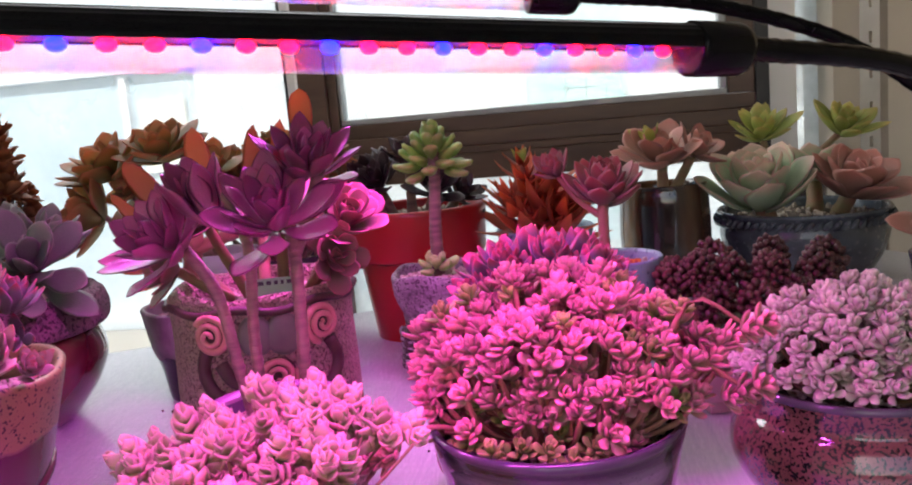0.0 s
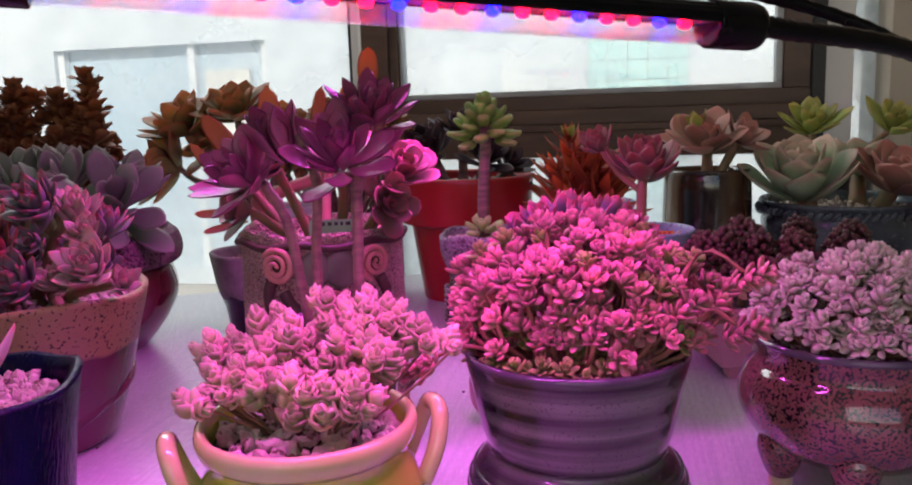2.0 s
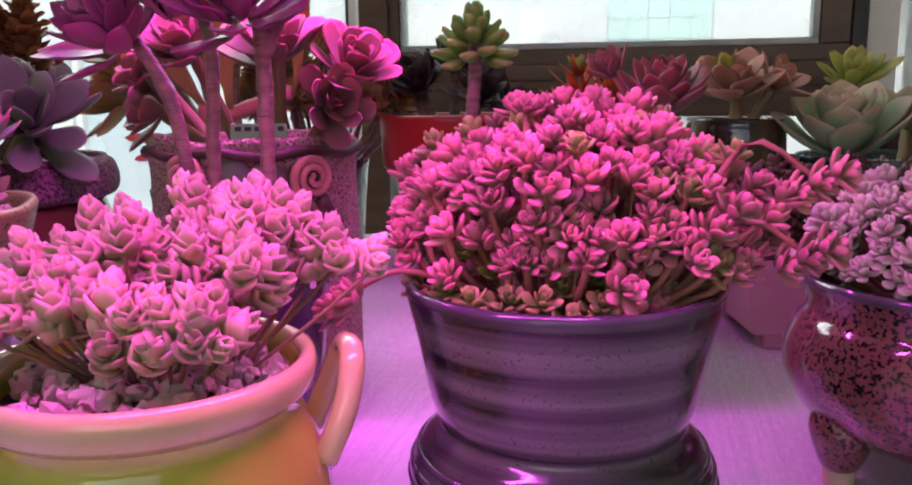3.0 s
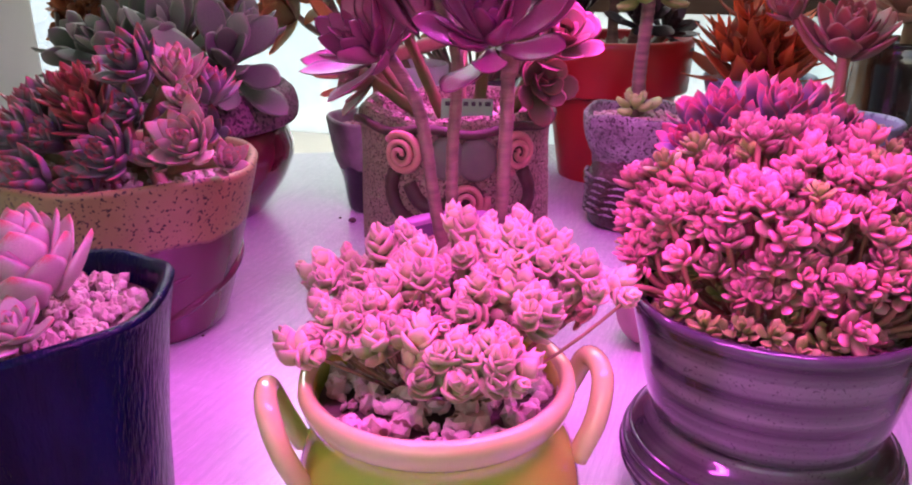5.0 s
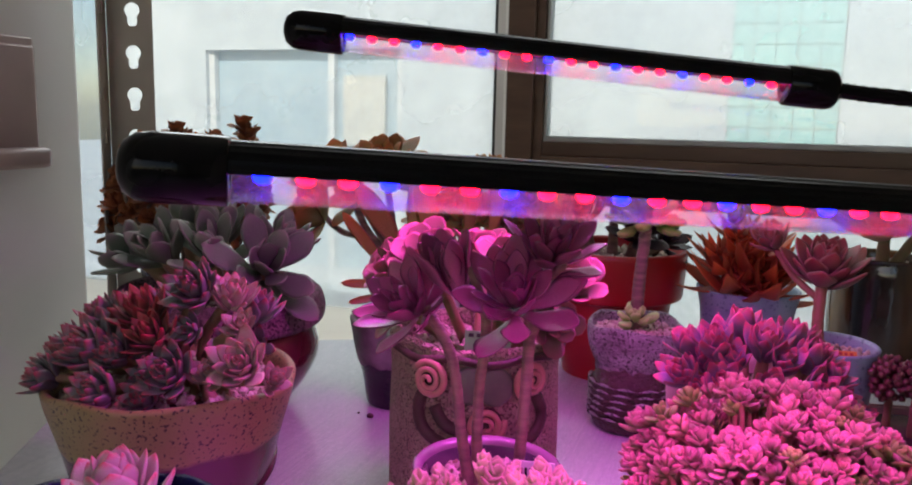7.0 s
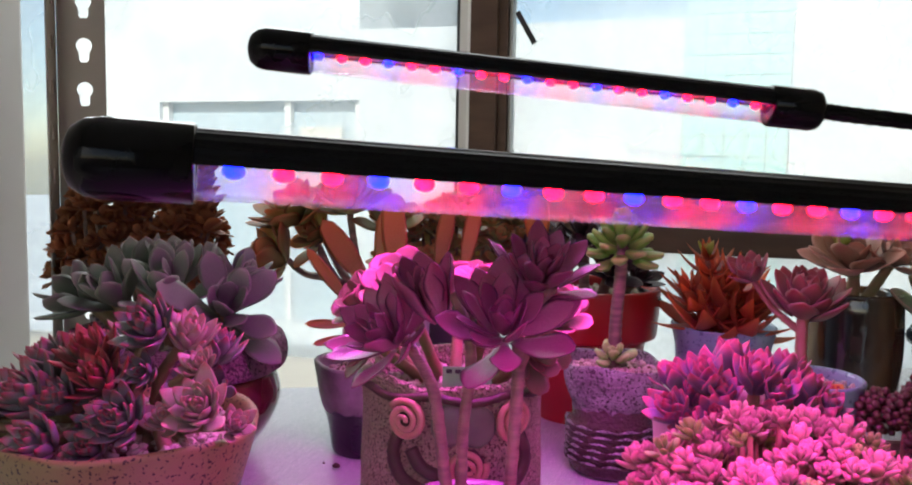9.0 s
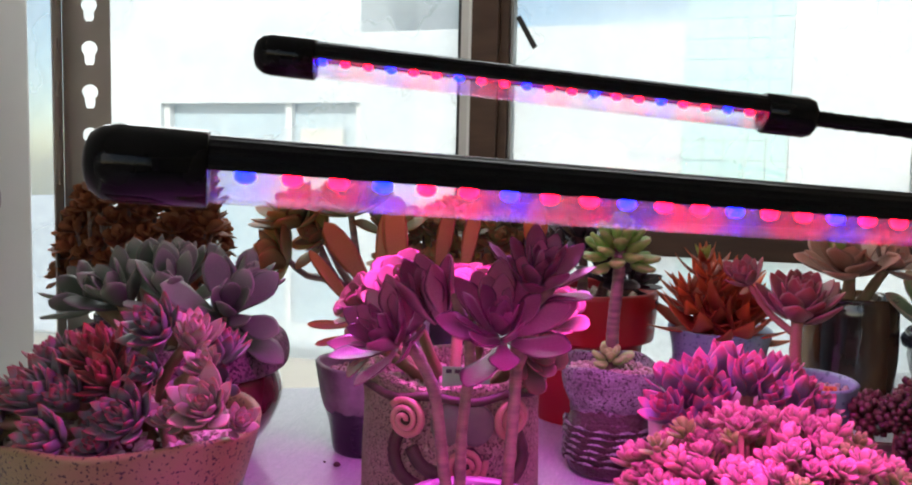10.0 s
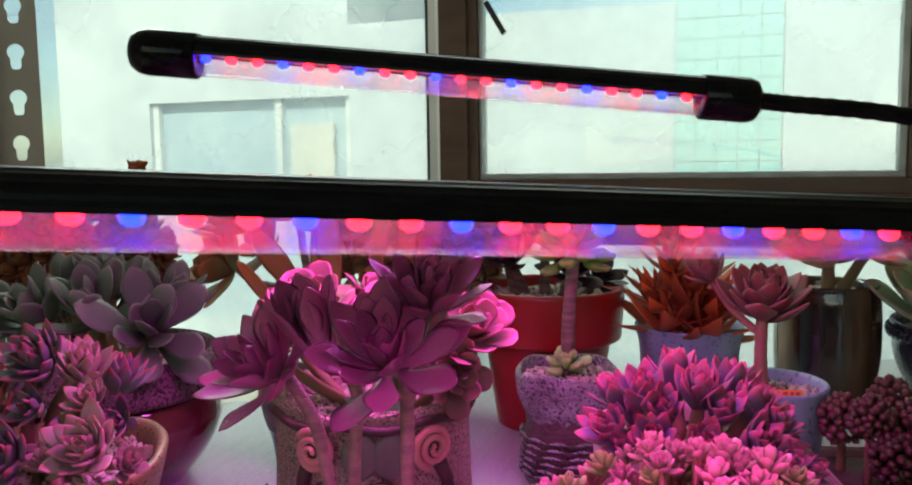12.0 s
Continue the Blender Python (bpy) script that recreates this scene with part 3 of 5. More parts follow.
WY = 1.58
structure("floor", one_box((-2.6, -2.4, -0.82), (2.4, 1.9, -0.75)), GREY_WALL, "plain grey floor", "floor")
structure("ceiling", one_box((-2.6, -2.4, 1.6), (2.4, 1.9, 1.68)), WHITE_PAINT, "plain white ceiling", "ceiling")
# Unseen wall; its opening is added so daylight fills the room from behind.
ws = bmesh.new()
box(ws, (-2.6, -2.5, -0.75), (-2.0, -2.4, 1.6))
box(ws, (2.0, -2.5, -0.75), (2.4, -2.4, 1.6))
box(ws, (-2.0, -2.5, -0.75), (2.0, -2.4, 0.25))
box(ws, (-2.0, -2.5, 1.52), (2.0, -2.4, 1.6))
structure("wall_south", ws, WHITE_PAINT, "unseen white wall with a wide opening added for fill daylight", "wall")
structure("wall_east", one_box((2.4, -2.4, -0.75), (2.5, 1.9, 1.6)), BEIGE, "plain beige wall", "wall")
structure("wall_west", one_box((-2.7, -2.4, -0.75), (-2.6, 1.9, 1.6)), WHITE_PAINT, "plain white wall", "wall")
structure("wall_partition", one_box((-0.77, -2.4, -0.75), (-0.675, 0.815, 1.6), 0.004), WHITE_PAINT, "white painted partition wall", "wall")
wn = bmesh.new()
box(wn, (-2.6, WY, -0.75), (0.501, WY + 0.12, -0.16))
box(wn, (-2.6, WY, -0.16), (-1.75, WY + 0.12, 1.6))
box(wn, (-1.75, WY, 1.15), (0.501, WY + 0.12, 1.6))
structure("wall_north", wn, CREAM, "cream painted window wall", "wall")
wn = bmesh.new()
box(wn, (0.501, WY - 0.01, -0.75), (0.547, WY + 0.12, 1.6))
box(wn, (0.547, WY, -0.75), (0.593, WY + 0.12, -0.16))
box(wn, (0.547, WY, 1.15), (0.593, WY + 0.12, 1.6))
structure("wall_pier", wn, WHITE_PAINT, "white plastered pier beside the window", "wall")
wn = bmesh.new()
box(wn, (0.593, WY - 0.06, -0.75), (2.4, WY + 0.12, 1.6))
structure("wall_north_east", wn, BEIGE, "beige plastered wall", "wall")
structure("window_sill", one_box((-2.6, 0.96, -0.17), (2.4, WY, -0.14), 0.003), CREAM, "cream painted deep window ledge", "sill")

win = thing("window_1", (0, WY + 0.02, -0.14), "brown aluminium window with dirty glass panes", "window", "", "structure")


def at_window(p):
    return p[0] * 0.955 - 0.015, p[1], p[2] + (0.03 if 0 < p[2] < 1 else 0)


def frame_part(name, lo, hi, mat, bevel=0.002, label=""):
    part(name, one_box(at_window(lo), at_window(hi), bevel), mat, win, label, False)


# left sash edge, mullion
frame_part("window_frame", (-0.392, WY, -0.14), (-0.384, WY + 0.05, 1.15), DARK_FRAME)
frame_part("window_frame", (-0.384, WY - 0.005, -0.14), (-0.366, WY + 0.05, 1.15), GREY_WALL)
frame_part("window_frame", (-0.366, WY - 0.012, -0.14), (-0.354, WY + 0.05, 1.15), WHITE_PAINT)
frame_part("window_frame", (-0.354, WY - 0.03, -0.14), (-0.299, WY + 0.06, 1.15), BROWN_FRAME)
frame_part("window_frame", (-0.299, WY - 0.018, 0.10), (-0.280, WY + 0.05, 1.15), BROWN_FRAME)
# right sash: rails, stile, silver bead
frame_part("window_frame", (-0.280, WY - 0.018, 0.186), (0.514, WY + 0.04, 0.213), BROWN_FRAME)
frame_part("window_frame", (-0.280, WY - 0.030, 0.158), (0.514, WY + 0.05, 0.186), BROWN_FRAME)
frame_part("window_frame", (-0.299, WY - 0.036, 0.146), (0.514, WY + 0.05, 0.158), BROWN_FRAME)
frame_part("window_frame", (-0.299, WY - 0.030, 0.097), (0.514, WY + 0.06, 0.146), BROWN_FRAME)
frame_part("window_frame", (0.466, WY - 0.018, 0.2135), (0.513, WY + 0.04, 0.60), BROWN_FRAME)
frame_part("window_frame", (-0.280, WY - 0.018, 0.601), (0.513, WY + 0.04, 1.15), BEIGE)
frame_part("window_frame", (0.515, WY - 0.022, -0.14), (0.5385, WY + 0.05, 1.15), DARK_FRAME)
frame_part("bead", (-0.279, WY - 0.012, 0.213), (0.465, WY + 0.02, 0.224), SILVER)
frame_part("bead", (0.453, WY - 0.012, 0.2245), (0.465, WY + 0.02, 0.60), SILVER)
frame_part("bead", (-0.279, WY - 0.012, 0.2245), (-0.272, WY + 0.02, 0.60), SILVER)
for lo, hi, mat in (((-1.75, WY + 0.022, -0.14), (-0.393, WY + 0.026, 1.15), GLASS), ((-0.271, WY + 0.002, 0.2245), (0.4525, WY + 0.006, 0.60), GLASS),
                    ((-0.298, WY + 0.022, -0.14), (0.5145, WY + 0.026, 0.0965), FROST), ((0.5885, WY + 0.022, -0.16), (0.6355, WY + 0.026, 1.15), FROST)):
    part("pane", one_box(at_window(lo), at_window(hi)), mat, win, "", False).visible_shadow = False

stay = thing("window_stay", (-0.272, WY - 0.02, 0.535), "short black window stay on the glass", "window stay")
part("arm", one_box((0, -0.004, -0.068), (0.010, 0.002, 0.0), 0.001, pose(-0.272, WY - 0.006, 0.565, 0, -30, 0)), DARK_FRAME, stay, "", False)

# the house across the street
house = thing("apartment_building", (-2, 7.0, -3), "pale rendered building across the street", "building")
SETTLED.append((house, Matrix.Translation((-2.13, 6, 0.13)) @ Matrix.Scale(0.94, 4) @ Matrix.Translation((2.13, -6, 0))))
hb = bmesh.new()
box(hb, (-5.6, 6.0, -3), (-4.6, 9, 5.2))
box(hb, (-2.62, 6.0, -3), (0.0, 9, 1.3))
box(hb, (-4.6, 6.0, 0.72), (-2.62, 9, 2.2))
box(hb, (-4.6, 6.0, -3), (-2.62, 9, -1.2))
box(hb, (0.75, 6.0, -3), (9.0, 9, 1.5))
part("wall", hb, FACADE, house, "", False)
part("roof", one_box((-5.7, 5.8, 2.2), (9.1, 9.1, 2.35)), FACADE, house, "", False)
w = part("window", one_box((-4.6, 6.12, -1.2), (-2.62, 6.2, 0.72)), BLUE_PANE, house, "bluish reflecting shop window", False)
for x in (-4.6, -3.35, -2.68):
    part("frame", one_box((x, 6.05, -1.2), (x + 0.06, 6.115, 0.72)), WHITE_PAINT, w, "", False)
part("notice", one_box((-3.2, 6.05, -0.1), (-2.8, 6.1, 0.5)), CREAM, w, "", False)
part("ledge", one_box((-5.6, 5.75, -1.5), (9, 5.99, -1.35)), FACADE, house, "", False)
col = part("column", one_box((0.0, 6.02, -3), (0.75, 9, 1.5)), GREY_WALL, house, "", False)
tile = one_box((0, 0, 0), (0.142, 0.012, 0.142), 0.004)
tile_mesh = mesh_object("tile", tile, TEAL_TILE, False)
tm = tile_mesh.data
bpy.data.objects.remove(tile_mesh)
for i in range(5):
    for k in range(16):
        piece("tile", tm, col, pose(0.005 + 0.148 * i, 6.006, -0.9 + 0.148 * k))
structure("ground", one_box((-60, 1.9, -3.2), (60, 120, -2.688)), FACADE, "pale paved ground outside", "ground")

# plastic holder on the partition
hook = thing("wall_holder", (-0.675, 0.70, 0.23), "mauve plastic holder fixed to the partition wall", "holder")
part("back_plate", one_box((-0.674, 0.67, 0.235), (-0.667, 0.745, 0.365), 0.003), MAUVE_PLASTIC, hook)
part("cup", one_box((-0.667, 0.675, 0.225), (-0.660, 0.74, 0.355), 0.003), MAUVE_PLASTIC, hook)
part("lip", one_box((-0.667, 0.67, 0.218), (-0.650, 0.75, 0.242), 0.007), MAUVE_PLASTIC, hook)


# ---- grow lamps ----
def grow_lamp(tip, end, neck, girth, strength):
    """Tube lamp: black half shell, clear cover, LED strip, two caps, gooseneck."""
    tip, end = Vector(tip), Vector(end)
    length = (end - tip).length
    x = (end - tip).normalized()
    y = Vector((0, 0, 1)).cross(x).normalized()
    z = x.cross(y)
    f = Matrix.Translation(tip) @ Matrix((x, y, z)).transposed().to_4x4()
    lamp = thing("grow_lamp", tuple(tip), "black tube grow lamp with red and blue LEDs lit", "grow lamp", "grow lamps on goosenecks")
    R, g = 0.0103 * girth, girth

    def turned(prof, sides=32):
        bm = lathe(prof, sides=sides)
        return bm
    to_x = f @ pose(0, 0, 0, 0, 90, 0)
    part("end_cap", turned([(r * g, h * g) for r, h in ((0.0005, 0.0), (0.005, 0.0004), (0.0085, 0.002), (0.0108, 0.0055), (0.0116, 0.010), (0.0116, 0.0340), (0.0110, 0.0346), (0.004, 0.0346))]),
         BLACK_PLASTIC, lamp, "glossy black domed end cap", True, to_x)
    L = length
    part("base_cap", turned([(r * g, L - h * g) for r, h in ((0.004, 0.030), (0.0111, 0.030), (0.0116, 0.0292), (0.0116, 0.006), (0.0105, 0.0022), (0.0075, 0.0), (0.002, 0.0))]),
         BLACK_PLASTIC, lamp, "glossy black base cap", True, to_x)
    for nm, a0, a1, r, mat in (("housing", 0, 180, R, BLACK_METAL), ("cover", 180.5, 359.5, R - 0.0002, CLEAR)):
        bm = bmesh.new()
        n = 22
        rows = []
        for s in (0.033 * g, L - 0.029 * g):
            for rr in (r, r - 0.0009):
                row = []
                for i in range(n + 1):
                    a = radians(a0 + (a1 - a0) * i / n)
                    ridge = 0.00018 * (i % 2) if nm == "housing" and rr == r else 0
                    row.append(bm.verts.new((s, (rr + ridge) * math.cos(a), (rr + ridge) * math.sin(a))))
                rows.append(row)
        for a, b in ((0, 2), (3, 1), (1, 0), (2, 3)):
            for i in range(n):
                bm.faces.new((rows[a][i], rows[b][i], rows[b][i + 1], rows[a][i + 1]))
        ob = part(nm, bm, mat, lamp, "clear plastic half cover" if nm == "cover" else "", nm == "cover", f)
        if nm == "cover":
            ob.visible_shadow = False
    strip = part("led_strip", one_box((0.034 * g, -0.0092 * g, 0.0006), (L - 0.030 * g, 0.0092 * g, 0.0018)), BOARD_WHITE, lamp, "", False, f)
    led = bmesh.new()
    bmesh.ops.create_uvsphere(led, u_segments=12, v_segments=8, radius=1, matrix=Matrix.Diagonal((0.0030, 0.0026, 0.0021, 1)))
    tmp = mesh_object("led", led, RED_LED)
    red = tmp.data
    blue = red.copy()
    blue.materials[0] = BLUE_LED
    bpy.data.objects.remove(tmp)
    n = 20
    for i in range(n):
        piece("led", blue if i % 3 == 0 else red, strip, f @ Matrix.Translation((0.041 + (L - 0.081) * i / (n - 1), -0.001, -0.0012)))
    light = bpy.data.lights.new("lamp_light", "AREA")
    light.shape, light.size, light.size_y, light.energy, light.color, light.spread = "RECTANGLE", L - 0.08, 0.012, LAMP_WATTS * strength, LAMP_COLOUR, radians(150)
    ob = new("lamp_light", light)
    ob.matrix_basis = f @ Matrix.Translation((L / 2, 0, -0.0109 * g))
    pts = [end + x * -0.002, end + x * 0.012] + [Vector(p) for p in neck]
    path = smooth_path(pts, 90)
    bm = bmesh.new()
    tube(bm, path, [0.0062 if i < 9 else 0.0046 + 0.0005 * (i % 2) for i in range(len(path))], 12)
    part("gooseneck", bm, BLACK_PLASTIC, lamp, "black ribbed flexible gooseneck")
    return lamp


grow_lamp((-0.058, 0.215, 0.271), (0.215, 0.386, 0.254), [(0.30, 0.445, 0.242), (0.36, 0.50, 0.21), (0.42, 0.56, 0.14), (0.47, 0.62, 0.0)], 0.91, 0.72)
grow_lamp((-0.167, 0.477, 0.339), (0.156, 0.587, 0.308), [(0.25, 0.617, 0.295), (0.347, 0.63, 0.255), (0.42, 0.62, 0.17), (0.48, 0.64, 0.0)], 1.07, 1.3)
clip = thing("lamp_clamp", (0.475, 0.63, 0), "black plastic lamp clamp on the shelf", "clamp")
part("body", one_box((0.445, 0.60, 0.0), (0.51, 0.665, 0.035), 0.005), BLACK_PLASTIC, clip)

# ---- leaf shapes ----
leaf_mesh("aeo", AEONIUM, 0.45, 0.08, 0.68, 1.35, 0.26, 0.26, 0.36, 9, 8)
leaf_mesh("pale", PALE_PINK, 0.70, 0.18, 0.55, 1.4, 0.5, 0.16, 0.16)
leaf_mesh("greyrose", GREY_ROSE, 0.50, 0.17, 0.52, 1.2, 0.45, 0.20, 0.2)
leaf_mesh("wine", WINE_ROSE, 0.46, 0.17, 0.50, 1.2, 0.45, 0.18, 0.2)
leaf_mesh("rosy", ROSY, 0.52, 0.17, 0.54, 1.25, 0.45, 0.2, 0.2)
leaf_mesh("fat", FAT_GREEN, 0.46, 0.16, 0.66, 2.0, 0.30, 0.16, 0.16)
leaf_mesh("bronze", BRONZE, 0.72, 0.09, 0.6, 2.2, 0.4, 0.12, 0.2, 6, 6, 0.12)
leaf_mesh("paddle", ORANGE, 0.34, 0.07, 0.62, 2.4, 0.25, 0.12, 0.25)
leaf_mesh("peach", PEACH, 0.62, 0.10, 0.66, 2.6, 0.4, 0.22, 0.3)
leaf_mesh("tree", TREE_LEAF, 0.64, 0.11, 0.6, 1.8, 0.35, 0.16, 0.2)
leaf_mesh("plum", DARK_ROSE, 0.46, 0.10, 0.6, 1.7, 0.4, 0.16, 0.2)
leaf_mesh("jelly", JELLY, 0.60, 0.50, 0.6, 2.8, 0.4, 0.06, 0.03)
leaf_mesh("jelly_pale", JELLY_PALE, 0.78, 0.62, 0.6, 2.8, 0.4, 0.06, 0.03)
leaf_mesh("spike", SPIKY, 0.36, 0.09, 0.35, 1.2, 0.7, 0.42, 0.1)
leaf_mesh("redrose", RED_ROSE, 0.60, 0.17, 0.58, 1.5, 0.45, 0.22, 0.2)
leaf_mesh("purple", PURPLE_ROSE, 0.60, 0.13, 0.50, 1.2, 0.5, 0.20, 0.24, wave=0.06)
leaf_mesh("mint", MINT, 0.72, 0.13, 0.62, 1.8, 0.4, 0.26, 0.26)
leaf_mesh("salmon", SALMON, 0.68, 0.12, 0.62, 1.9, 0.4, 0.22, 0.28)
leaf_mesh("lime", LIME, 0.44, 0.13, 0.6, 1.7, 0.4, 0.14, 0.2)
leaf_mesh("crassula", CRASSULA, 1.12, 0.46, 0.36, 1.5, 0.8, 0.26, 0.12, 6, 8)
leaf_mesh("sedum", SEDUM_PINK, 0.56, 0.36, 0.62, 2.4, 0.36, 0.14, 0.04, 6, 8)
leaf_mesh("pearl", SEDUM_PALE, 0.60, 0.48, 0.60, 2.8, 0.45, 0.12, 0.03, 6, 8)
leaf_mesh("sedum_gold", SEDUM_GOLD, 0.54, 0.34, 0.62, 2.4, 0.36, 0.14, 0.04, 6, 8)
for i in range(3):
    head_mesh("crassula_head%d" % i, "crassula", 12, 10 + i, inner=66, outer=22, drop=1.25, small=0.55, jitter=9, core=0.04, step=93.0)
    head_mesh("sedum_head%d" % i, "sedum", 14, 20 + i, inner=84, outer=16, drop=0.5, small=0.5, jitter=12)
    head_mesh("gold_head%d" % i, "sedum_gold", 12, 25 + i, inner=80, outer=8, drop=0.5, small=0.5, jitter=14)
    head_mesh("pearl_head%d" % i, "pearl", 14, 30 + i, inner=84, outer=6, drop=0.75, small=0.6, jitter=12, core=0.1)
    bead_mesh("bead_head%d" % i, BERRY, 64, 40 + i, 0.21, 1.25, 1.3)
    head_mesh("bronze_head%d" % i, "bronze", 12, 50 + i, inner=75, outer=10, drop=0.35, small=0.5, jitter=16)
    head_mesh("tree_head%d" % i, "tree", 14, 60 + i, inner=75, outer=5, drop=0.3, small=0.4, jitter=10)


def pot(name, at, profile, mat, label, sides=56, **kw):
    t = thing(name, at, label, "plant pot")
    part("body", lathe(profile, at, sides, **kw), mat, t)
    return t


def stem(plant, pts, r0, r1, mat=BARK, n=16, name="stem"):
    path = smooth_path(pts, n)
    part(name, tube(bmesh.new(), path, [(r0 + (r1 - r0) * i / n) * (1 + 0.09 * (i % 2)) for i in range(n + 1)], 10), mat, plant)


def label_tag(at, size, turn, tilt, mat, ink, lines, label, seed):
    """A small plastic plant label with illegible strokes as bars."""
    rng = random.Random(seed)
    t = thing("plant_label", at, label, "plant label")
    f = pose(*at, tilt, 0, turn)
    part("card", one_box((-size[0] / 2, -0.0005, -size[1] / 2), (size[0] / 2, 0.0005, size[1] / 2), 0.0003), mat, t, "", False, f)
    for k in range(lines):
        zz = size[1] * (0.28 - 0.5 * k / max(lines, 1))
        xx = -size[0] * 0.42
        while xx < size[0] * 0.36:
            ww = size[0] * rng.uniform(0.06, 0.13)
            part("writing", one_box((xx, -0.0011, zz - size[1] * 0.09), (xx + ww, -0.0006, zz + size[1] * 0.09)), ink, t, "", False, f)
            xx += ww + size[0] * 0.06
    return t


# ---- yellow pot with ears, and its stacked-leaf plant ----
plot((0.013, 0.312), (0.017, 0.319), 0.98)
yx, yy = 0.013, 0.312
prof = walled(rounded([(0.036, 0.0), (0.045, 0.004), (0.053, 0.025), (0.054, 0.045), (0.050, 0.062), (0.0455, 0.072), (0.0455, 0.077), (0.0485, 0.083), (0.0495, 0.088)], 4), 0.005, 0.074)
yellow = pot("flower_pot", (yx, yy, 0), prof, YELLOW_GLAZE, "yellow-green glazed pot with white dots and ear handles", 72)
part("rim", lathe([(0.0462, 0.0785), (0.0492, 0.0815), (0.0506, 0.0865), (0.0498, 0.0905), (0.0475, 0.0915), (0.0452, 0.090), (0.0445, 0.086)], (yx, yy, 0), 72, ring=True), YELLOW_RIM, yellow, "peach glazed rolled rim")
for az in (211, 31):
    c, s = math.cos(radians(az)), math.sin(radians(az))
    out, tan = Vector((c, s, 0)), Vector((-s, c, 0))
    o = Vector((yx, yy, 0))
    pts = [o + out * 0.050 - tan * 0.015 + Vector((0, 0, 0.056)), o + out * 0.057 - tan * 0.0145 + Vector((0, 0, 0.072)), o + out * 0.061 - tan * 0.008 + Vector((0, 0, 0.086)),
           o + out * 0.061 + tan * 0.008 + Vector((0, 0, 0.086)), o + out * 0.057 + tan * 0.0145 + Vector((0, 0, 0.072)), o + out * 0.050 + tan * 0.015 + Vector((0, 0, 0.056))]
    part("handle", tube(bmesh.new(), smooth_path(pts, 30), 0.0042, 12), YELLOW_RIM, yellow, "glazed ear handle")
for az, zz in ((-87, 0.052), (-30, 0.052), (-145, 0.052), (27, 0.052), (-58, 0.022), (-2, 0.022), (-116, 0.022), (-174, 0.022), (85, 0.052)):
    rr = 0.0532 if zz > 0.04 else 0.0524
    d = Vector((math.cos(radians(az)), math.sin(radians(az)), 0.12 if zz > 0.04 else -0.1))
    bm = bmesh.new()
    bmesh.ops.create_uvsphere(bm, u_segments=16, v_segments=8, radius=1, matrix=facing((yx + rr * d.x, yy + rr * d.y, zz), d) @ Matrix.Diagonal((0.0046, 0.0046, 0.0009, 1)))
    part("dot", bm, DOT_WHITE, yellow)
gravel(yellow, (yx, yy), 0.080, 0.0435, 260, 0.0044, seed=3, hump=0.003)
plant = thing("succulent_plant", (yx, yy, 0.078), "cream and pink stacked-leaf succulent in the dotted pot", "succulent")
HEADS = ["crassula_head%d" % i for i in range(3)]
for k, (x, y, z, rx0, ry0, rz0, count) in enumerate(((0.008, 0.342, 0.124, 0.026, 0.019, 0.017, 20), (0.034, 0.344, 0.124, 0.026, 0.020, 0.017, 20), (0.062, 0.346, 0.118, 0.016, 0.010, 0.010, 9),
                                                     (-0.034, 0.330, 0.112, 0.018, 0.015, 0.013, 11), (-0.010, 0.332, 0.116, 0.024, 0.019, 0.017, 18), (0.008, 0.314, 0.112, 0.028, 0.018, 0.019, 20),
                                                     (0.036, 0.316, 0.114, 0.020, 0.016, 0.018, 16), (-0.016, 0.302, 0.108, 0.018, 0.014, 0.014, 12), (0.042, 0.293, 0.106, 0.015, 0.011, 0.013, 11),
                                                     (0.014, 0.290, 0.106, 0.022, 0.008, 0.014, 11), (-0.030, 0.289, 0.104, 0.007, 0.006, 0.007, 3))):
    clump(plant, HEADS, (x, y, z), (rx0, ry0, rz0), count, 0.0082, (yx + (x - yx) * 0.35, yy + (y - yy) * 0.3 + 0.004, 0.080), GREEN_STEM, 5 + k, -0.3, 0.0007, squeeze=0.92, lean=0.9)
label_tag((0.015, 0.411, 0.102), (0.020, 0.028), 10, 12, TAG_WHITE, INK, 2, "white plastic plant label with black handwriting", 4)

# ---- navy pot ----
plot((-0.146, 0.276), (-0.142, 0.287), 0.98)
nx, ny = -0.146, 0.276
prof = walled(rounded([(0.043, 0.0), (0.046, 0.004), (0.049, 0.04), (0.053, 0.08), (0.0575, 0.104), (0.0585, 0.108)], 4), 0.006, 0.096)
navy = pot("flower_pot", (nx, ny, 0), prof, NAVY_GLAZE, "dark navy glazed pot with an uneven faceted rim", 72, wobble=0.02, lobes=7, lobe=0.008, rim_wave=0.006, seed=2)
gravel(navy, (nx, ny), 0.097, 0.050, 420, 0.0034, seed=7, hump=0.003)
plant = thing("succulent_plant", (nx + 0.01, ny, 0.10), "pale pink rosette succulent with red leaf tips", "succulent")
rosette(plant, LEAVES["pale"], (-0.137, 0.276, 0.131), (0.0, -0.12, 1), 34, 0.029, 3, inner=86, outer=40, core=0.30, drop=0.75, spread=1.0, small=0.5)
rosette(plant, LEAVES["pale"], (-0.166, 0.262, 0.107), (-0.15, -0.25, 1), 16, 0.017, 4, core=0.15)
rosette(plant, LEAVES["pale"], (-0.122, 0.253, 0.108), (0.1, -0.2, 1), 18, 0.018, 5, core=0.15)
